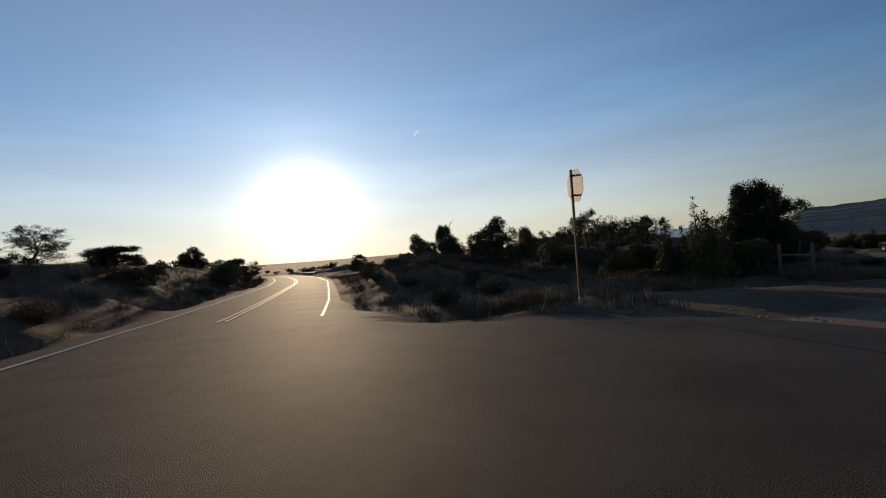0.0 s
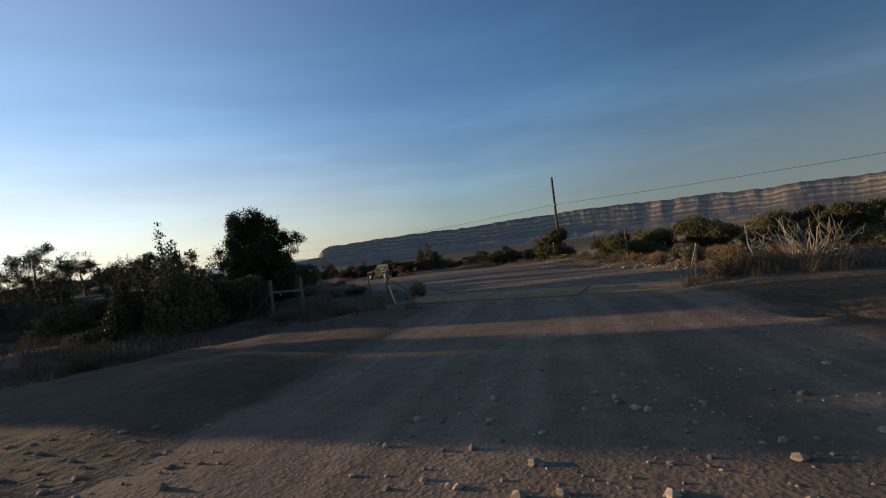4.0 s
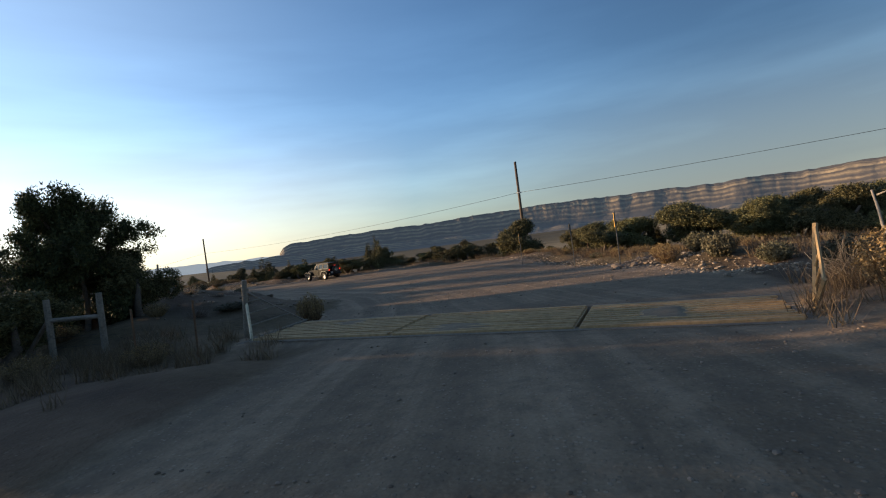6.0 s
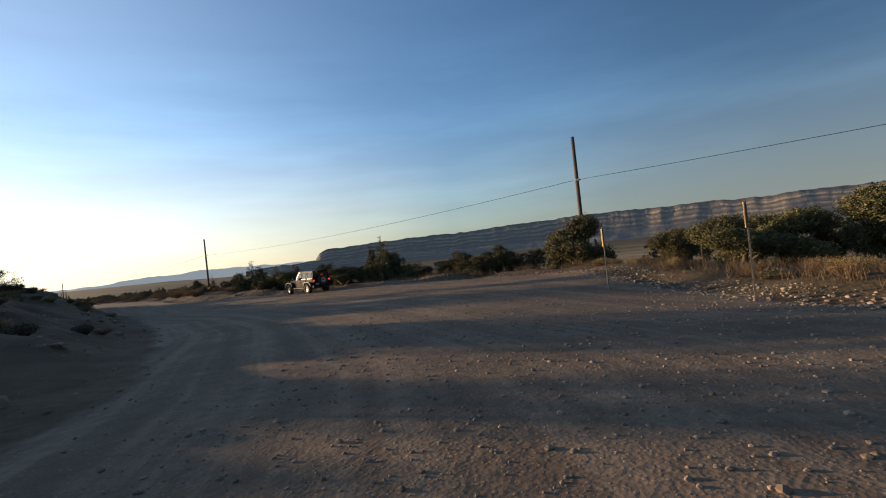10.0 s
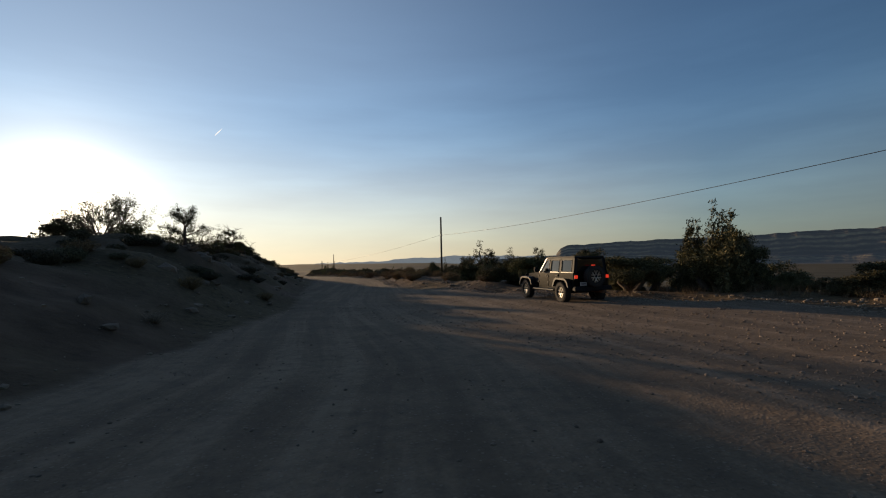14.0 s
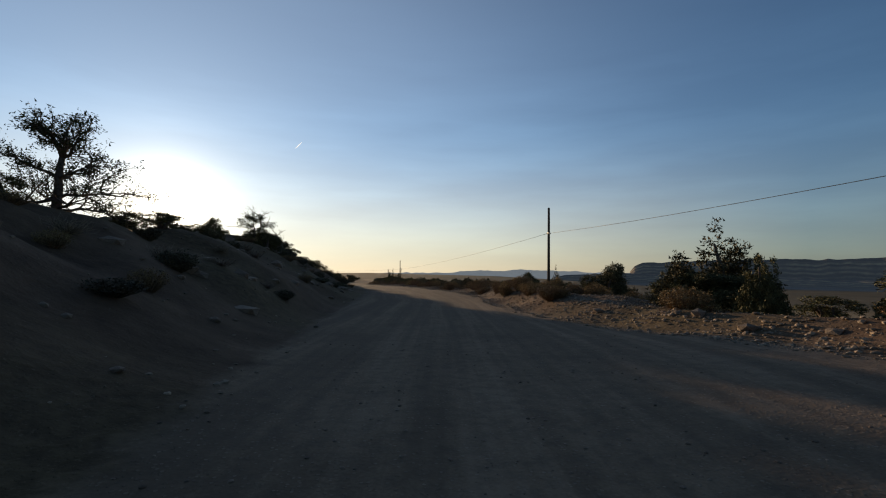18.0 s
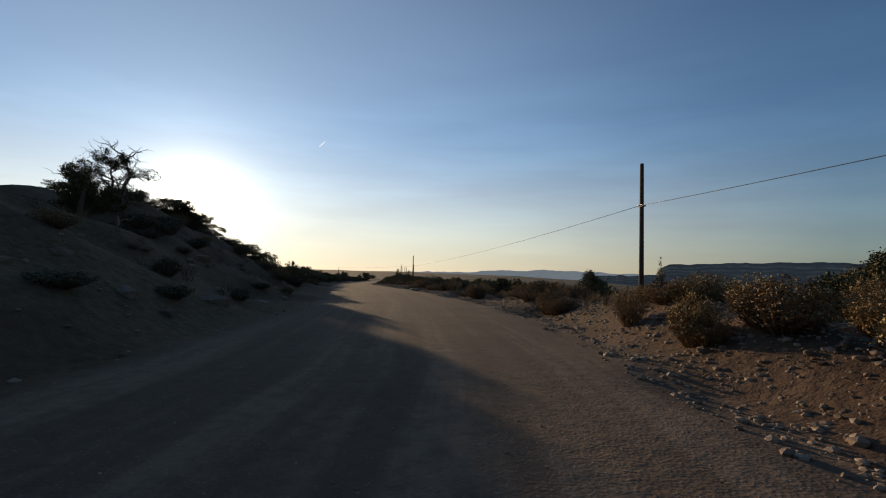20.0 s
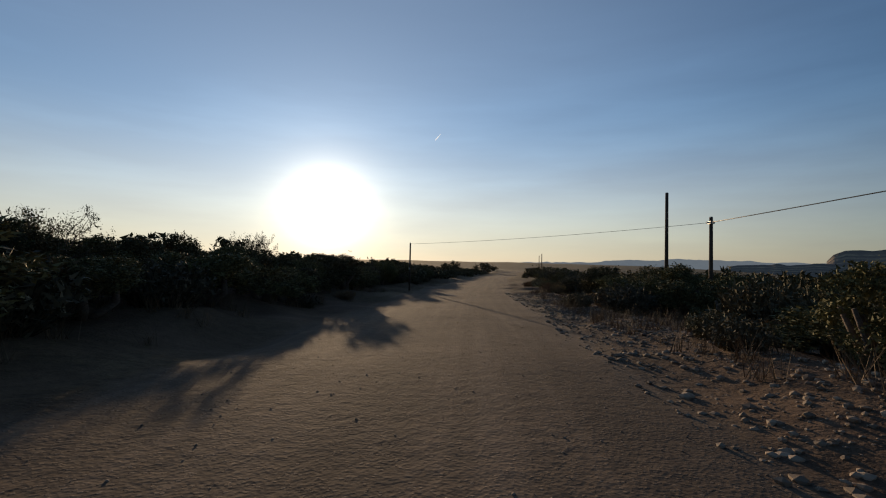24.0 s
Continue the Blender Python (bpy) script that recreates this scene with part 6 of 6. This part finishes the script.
# brush near the track
for kind, x, y, high, wide in (("rabbit", 20.9, 18.0, 0.85, 0.75), ("rabbit", 20.5, 6.1, 0.85, 0.9), ("rabbit_b", 21.4, 5.4, 0.65, 1.0), ("dead", 22.9, 4.4, 1.7, 2.6), ("dead", 21.9, 6.3, 0.8, 1.2), ("sage", 28.9, 8.5, 0.8, 1.0), ("sage", 30.2, 9.2, 0.7, 0.9),
                               ("sage", 27.3, 7.2, 0.6, 0.9), ("rabbit_b", 29.6, 10.1, 0.7, 0.9), ("rabbit", 32.0, 10.6, 0.65, 0.9), ("rabbit_b", 2.5, 11.6, 0.45, 1.2), ("rabbit_b", 1.7, 12.0, 0.4, 0.9), ("sage", 0.4, 14.2, 0.6, 1.0),
                               ("sage", 2.0, 15.0, 0.6, 1.1), ("rabbit_b", 5.0, 13.0, 0.3, 0.8), ("rabbit_b", 16.6, 17.8, 0.5, 0.9), ("rabbit_b", 15.2, 19.5, 0.5, 1.0), ("dead", 17.4, 19.6, 0.5, 0.9), ("sage", 24.6, 6.0, 0.8, 1.2)):
    plant(kind, x, y, high, wide)
bush = random.Random(9)
for k in range(125):
    t = bush.random()
    y = 71 + 47 * t if k > 12 else 56 + 15 * t
    edge = float(np.interp(y, [p[1] for p in RIGHT_EDGE[9:]], [p[0] for p in RIGHT_EDGE[9:]]))
    plant(bush.choice(("rabbit", "rabbit_b", "rabbit_b", "rabbit")), edge + 1.0 + bush.random() ** 1.3 * 9, y, bush.uniform(0.35, 0.95), bush.uniform(0.7, 1.6))
for k in range(48):
    y = bush.uniform(118, 190)
    edge = float(np.interp(y, [p[1] for p in RIGHT_EDGE[9:]], [p[0] for p in RIGHT_EDGE[9:]]))
    plant(bush.choice(("rabbit_b", "sage", "rabbit")), edge + 1.6 + bush.random() * 4, y, bush.uniform(0.4, 0.9), bush.uniform(0.8, 1.4))
plant("rabbit_b", 51.2, 117.6, 0.95, 1.7)
plant("rabbit_b", 52.6, 116.9, 0.7, 1.3)
for k in range(62):
    y = bush.uniform(90, 190) if k < 30 else bush.uniform(92, 128)
    edge = float(np.interp(y, [p[1] for p in LEFT_EDGE[8:]], [p[0] for p in LEFT_EDGE[8:]]))
    plant(bush.choice(("rabbit_b", "sage", "sage")), edge - 1.5 - bush.random() * 7, y, bush.uniform(0.35, 0.75), bush.uniform(0.7, 1.4))
for k in range(34):
    t = bush.random()
    x = 33 + 20 * t
    y = float(np.interp(x, (31, 36, 44.6, 48, 56), (11.2, 14.6, 21.9, 26, 30))) - 1.5 - bush.random() * 9
    plant(bush.choice(("rabbit_b", "sage", "rabbit_b")), x + 1, y, bush.uniform(0.3, 0.6), bush.uniform(0.6, 1.2))


for k in range(120):
    y = bush.uniform(22, 112)
    edge = float(np.interp(y, [p[1] for p in LEFT_EDGE[:13]], [p[0] for p in LEFT_EDGE[:13]]))
    plant(bush.choice(("rabbit_b", "sage", "sage", "dead")), edge - 1.2 - bush.random() * 9, y, bush.uniform(0.25, 0.6), bush.uniform(0.6, 1.2), label="scrubby dry bush on the bank")


for k in range(90):
    x, y = bush.gauss(1.5, 5.0), bush.gauss(27, 6)
    if x > float(np.interp(y, [p[1] for p in PAVED], [p[0] for p in PAVED])) + 5.2 and y > 16:
        plant(bush.choice(("rabbit_b", "sage", "sage", "dead")), x, y, bush.uniform(0.25, 0.6), bush.uniform(0.6, 1.3), label="scrubby dry bush on the knoll")
for k in range(70):
    y = bush.uniform(4, 62)
    plant(bush.choice(("rabbit_b", "sage", "sage", "dead")), float(np.interp(y, [p[1] for p in PAVED], [p[0] for p in PAVED])) - 4.3 - bush.random() ** 1.3 * 13, y, bush.uniform(0.3, 0.75), bush.uniform(0.7, 1.4), label="scrubby dry bush on the road bank")


# ---- dry grass, stones ----
def scatter_edge(line, count, lo, hi, rng, power=1.5, a=0.0, b=1.0):
    """Places beside a bent line, lo to hi metres to its left."""
    lens = [math.hypot(q[0] - p[0], q[1] - p[1]) for p, q in zip(line[:-1], line[1:])]
    total = np.cumsum([0] + lens)
    s = (a + (b - a) * rng.random(count)) * total[-1]
    k = np.clip(np.searchsorted(total, s) - 1, 0, len(lens) - 1)
    p, q = np.array(line)[k], np.array(line)[k + 1]
    d = (q - p) / np.linalg.norm(q - p, axis=1)[:, None]
    t = (s - total[k])[:, None]
    off = lo + (hi - lo) * rng.random((count, 1)) ** power
    return p + d * t + np.stack((-d[:, 1], d[:, 0]), axis=1) * off


def grass_stuff(name, label, xy, seed, blades=26, size=(0.5, 1.2)):
    rng = np.random.default_rng(seed)
    z = lie(xy[:, 0], xy[:, 1])[0]
    tufts = [grass_tuft(seed + k, blades) for k in range(6)]
    verts = []
    for k, (p, h) in enumerate(zip(xy, z)):
        s = rng.uniform(*size)
        verts.append((tufts[k % 6] * s + np.array((p[0], p[1], h - 0.01))).reshape(-1, 3))
    v = np.concatenate(verts)
    f = np.arange(len(v)).reshape(-1, 3)
    return tagged(new(name, mesh_of(name, v, f.tolist(), STRAW)), label, "grass", kind="stuff")


rng = np.random.default_rng(77)
right_line = RIGHT_EDGE[:-3]
left_line = LEFT_EDGE[:-3]
knoll_xy = np.stack((rng.uniform(-9, 12, 1300), rng.uniform(16.5, 38, 1300)), axis=1)
grass_xy = np.concatenate((scatter_edge(right_line, 1100, -1.7, -8, rng, 1.2, 0.0, 0.3), scatter_edge(right_line, 900, -1.0, -7, rng, 1.3, 0.5, 1.0),
                           scatter_edge(PAVED[3:9], 900, 3.6, 9, rng, 1.4), scatter_edge(PAVED[4:9], 420, -3.8, -7.5, rng, 1.2), scatter_edge(left_line, 500, 1.5, 8, rng, 1.0, 0.45, 1.0),
                           knoll_xy[from_line(PAVED, knoll_xy[:, 0], knoll_xy[:, 1])[0] < -5.4],
                           np.stack((rng.normal(2.4, 1.6, 160), rng.normal(11.9, 0.8, 160)), axis=1), np.stack((rng.normal(16.6, 1.2, 160), rng.normal(18.6, 1.6, 160)), axis=1),
                           np.stack((rng.normal(21.6, 0.9, 220), rng.normal(5.4, 0.8, 220)), axis=1)))
on_road = np.abs(from_line(PAVED, grass_xy[:, 0], grass_xy[:, 1])[0]) < 3.7
on_mouth = (from_line(APRON, grass_xy[:, 0], grass_xy[:, 1])[0] > -0.3) & (grass_xy[:, 0] > -9) & (grass_xy[:, 1] < 16)
grass_xy = grass_xy[~on_road & ~(on_mouth & (grass_xy[:, 1] < 15) & (grass_xy[:, 0] < 9))]
grass_stuff("dry_grass", "tufts of straw-coloured dry grass on stony soil", grass_xy, 3)


def stone_verts(rng):
    """An angular stone of 12 corners about 1 across."""
    bm = bmesh.new()
    bmesh.ops.create_icosphere(bm, subdivisions=1, radius=0.5)
    for v in bm.verts:
        v.co *= rng.uniform(0.7, 1.25)
        v.co.z *= 0.7
    vs = np.array([v.co[:] for v in bm.verts])
    fs = [tuple(v.index for v in f.verts) for f in bm.faces]
    bm.free()
    return vs, fs


STONES = [stone_verts(np.random.default_rng(200 + k)) for k in range(8)]


def stones_stuff(name, label, xy, size, seed):
    rng = np.random.default_rng(seed)
    z = lie(xy[:, 0], xy[:, 1])[0]
    verts, faces, n = [], [], 0
    for k, (p, h) in enumerate(zip(xy, z)):
        vs, fs = STONES[k % 8]
        s = size[0] * (size[1] / size[0]) ** (rng.random() ** 2.2)
        a = rng.uniform(0, 6.28)
        c, d = math.cos(a), math.sin(a)
        w = vs * (s, s * rng.uniform(0.6, 1), s * rng.uniform(0.6, 1))
        verts.append(np.stack((w[:, 0] * c - w[:, 1] * d + p[0], w[:, 0] * d + w[:, 1] * c + p[1], w[:, 2] + h + 0.04 * s), axis=1))
        faces += [(i + n, j + n, l + n) for i, j, l in fs]
        n += len(vs)
    return tagged(new(name, mesh_of(name, np.concatenate(verts), faces, ROCK_LOOSE)), label, "stones", kind="stuff")


ROCK_LOOSE = leaf_material("loose_stone", (0.17, 0.125, 0.088), (0.4, 0.3, 0.215))
stones_stuff("edge_rubble", "angular rubble along the edge of the gravel", np.concatenate((
    scatter_edge(right_line, 7000, 0.5, -1.5, rng, 1.0, 0.02, 0.4), scatter_edge(right_line, 8500, 0.5, -2.4, rng, 1.1, 0.36, 1.0), scatter_edge(right_line, 1100, 0.0, -6.0, rng, 1.0, 0.5, 0.72), scatter_edge(right_line, 7000, 0.2, -2.2, rng, 0.9, 0.62, 1.0),
    scatter_edge(left_line, 1500, -0.3, 7, rng, 1.4, 0.0, 0.6))), (0.03, 0.17), 5)
stones_stuff("bank_rubble", "broken pale sandstone strewn over the bank among brush", scatter_edge([p for p in right_line if 60 < p[1] < 125], 21000, 0.1, -7.5, rng, 1.2), (0.035, 0.15), 12)
stones_stuff("yard_stones", "loose crushed stones along the far side of the gravel yard", scatter_edge(right_line, 15000, 0.2, 10.0, rng, 1.3, 0.03, 0.34), (0.022, 0.085), 14)
stones_stuff("mouth_stones", "broken stones in the dirt beside the paved mouth", scatter_edge(APRON[2:8], 1800, 0.05, -4.0, rng, 1.2), (0.025, 0.12), 15)
road_xy = np.concatenate((np.stack((rng.uniform(9, 50, 15000), rng.uniform(5, 62, 15000)), axis=1), scatter_edge([(p[0], p[1]) for p in TRACK[4:20]], 9000, -3.6, 3.2, rng, 1.0)))
keep = lie(road_xy[:, 0], road_xy[:, 1])[1] > 0.5
guard_u = np.abs((road_xy[:, 0] - GUARD[0]) * GUARD_WIDE.x + (road_xy[:, 1] - GUARD[1]) * GUARD_WIDE.y)
stones_stuff("road_stones", "small loose stones on the packed gravel", road_xy[keep & (guard_u > 1.3) & (road_xy[:, 1] < 62)], (0.014, 0.06), 6)
stones_stuff("track_stones", "fine loose stones on the gravel track", road_xy[keep & (road_xy[:, 1] >= 62)], (0.012, 0.04), 8)

rock_meshes = [mesh_of("rock", vs, fs, ROCK) for vs, fs in STONES]
big = random.Random(3)


def boulder(x, y, s, label="pale angular sandstone rock beside the gravel", lift=0.1):
    ob = tagged(new("rock", big.choice(rock_meshes)), label, "rock", "rocks by the track")
    ob.matrix_basis = Matrix.LocRotScale((x, y, ground_at(x, y) + lift * s), Euler((0, 0, big.uniform(0, 6.28))), (s, s * big.uniform(0.6, 0.9), s * big.uniform(0.5, 0.9)))


for k in range(16):
    boulder(30.7 + big.gauss(0, 0.7), 12.0 + big.gauss(0, 0.35) - 0.3, big.uniform(0.14, 0.36))
for x, y in scatter_edge(left_line, 60, 0.8, 7, rng, 1.0, 0.02, 0.45):
    boulder(float(x), float(y), big.uniform(0.12, 0.5), "weathered sandstone rock on the cut bank")
for x, y in scatter_edge(left_line, 44, 1.2, 5.5, rng, 1.0, 0.2, 0.6):
    boulder(float(x), float(y), big.uniform(0.5, 1.2), "broken sandstone ledge block sunk in the cut bank", -0.1)
for line_a, line_b, count, lo, hi in ((0.08, 0.36, 46, 0.2, 1.1), (0.36, 0.5, 26, 0.2, 1.6), (0.5, 0.72, 60, 0.3, 5.0), (0.72, 1.0, 30, 0.6, 2.6)):
    for x, y in scatter_edge(right_line, count, -lo, -hi, rng, 1.0, line_a, line_b):
        boulder(float(x), float(y), big.uniform(0.1, 0.26))
for x, y, s in ((48.8, 49.4, 0.5), (47.6, 60.0, 0.45), (48.2, 62.0, 0.4), (47.8, 66.0, 0.45), (49.4, 56.0, 0.6), (48.2, 58.6, 0.4), (31.2, 60.0, 0.6), (30.0, 57.0, 0.55), (32.4, 62.0, 0.5), (49.3, 108.6, 0.6), (49.2, 109.6, 0.5), (50.4, 143.4, 0.45), (49.2, 112.8, 0.5)):
    boulder(x, y, s, "large pale sandstone rock beside the track")


def fallen(x, y, length, r, turn, pitch, label):
    root = thing("dead_log", label, "deadwood", m=Matrix.Translation((x, y, ground_at(x, y))) @ pose(0, 0, 0, 0, pitch, turn))
    rg = np.random.default_rng(int(length * 100))
    under("trunk", tubes_mesh("trunk", [(bent((0, 0, -0.1), (0.05, 0, length), rg, 0.04, 6), np.linspace(r, r * 0.5, 6))], DEADWOOD, 8), root)
    for k in range(4):
        q = length * rg.uniform(0.35, 0.95)
        a = rg.uniform(0, 6.28)
        under("stub", tubes_mesh("stub", [(bent((0, 0, q), (0.35 * math.cos(a), 0.35 * math.sin(a), q + 0.25), rg, 0.12, 4), np.linspace(r * 0.45, r * 0.15, 4))], DEADWOOD, 5), root)


fallen(22.6, 5.6, 1.5, 0.035, 35, 18, "bleached dead trunk leaning out of the brush")
fallen(21.4, 5.4, 1.0, 0.03, 200, 12, "bleached dead trunk leaning out of the brush")
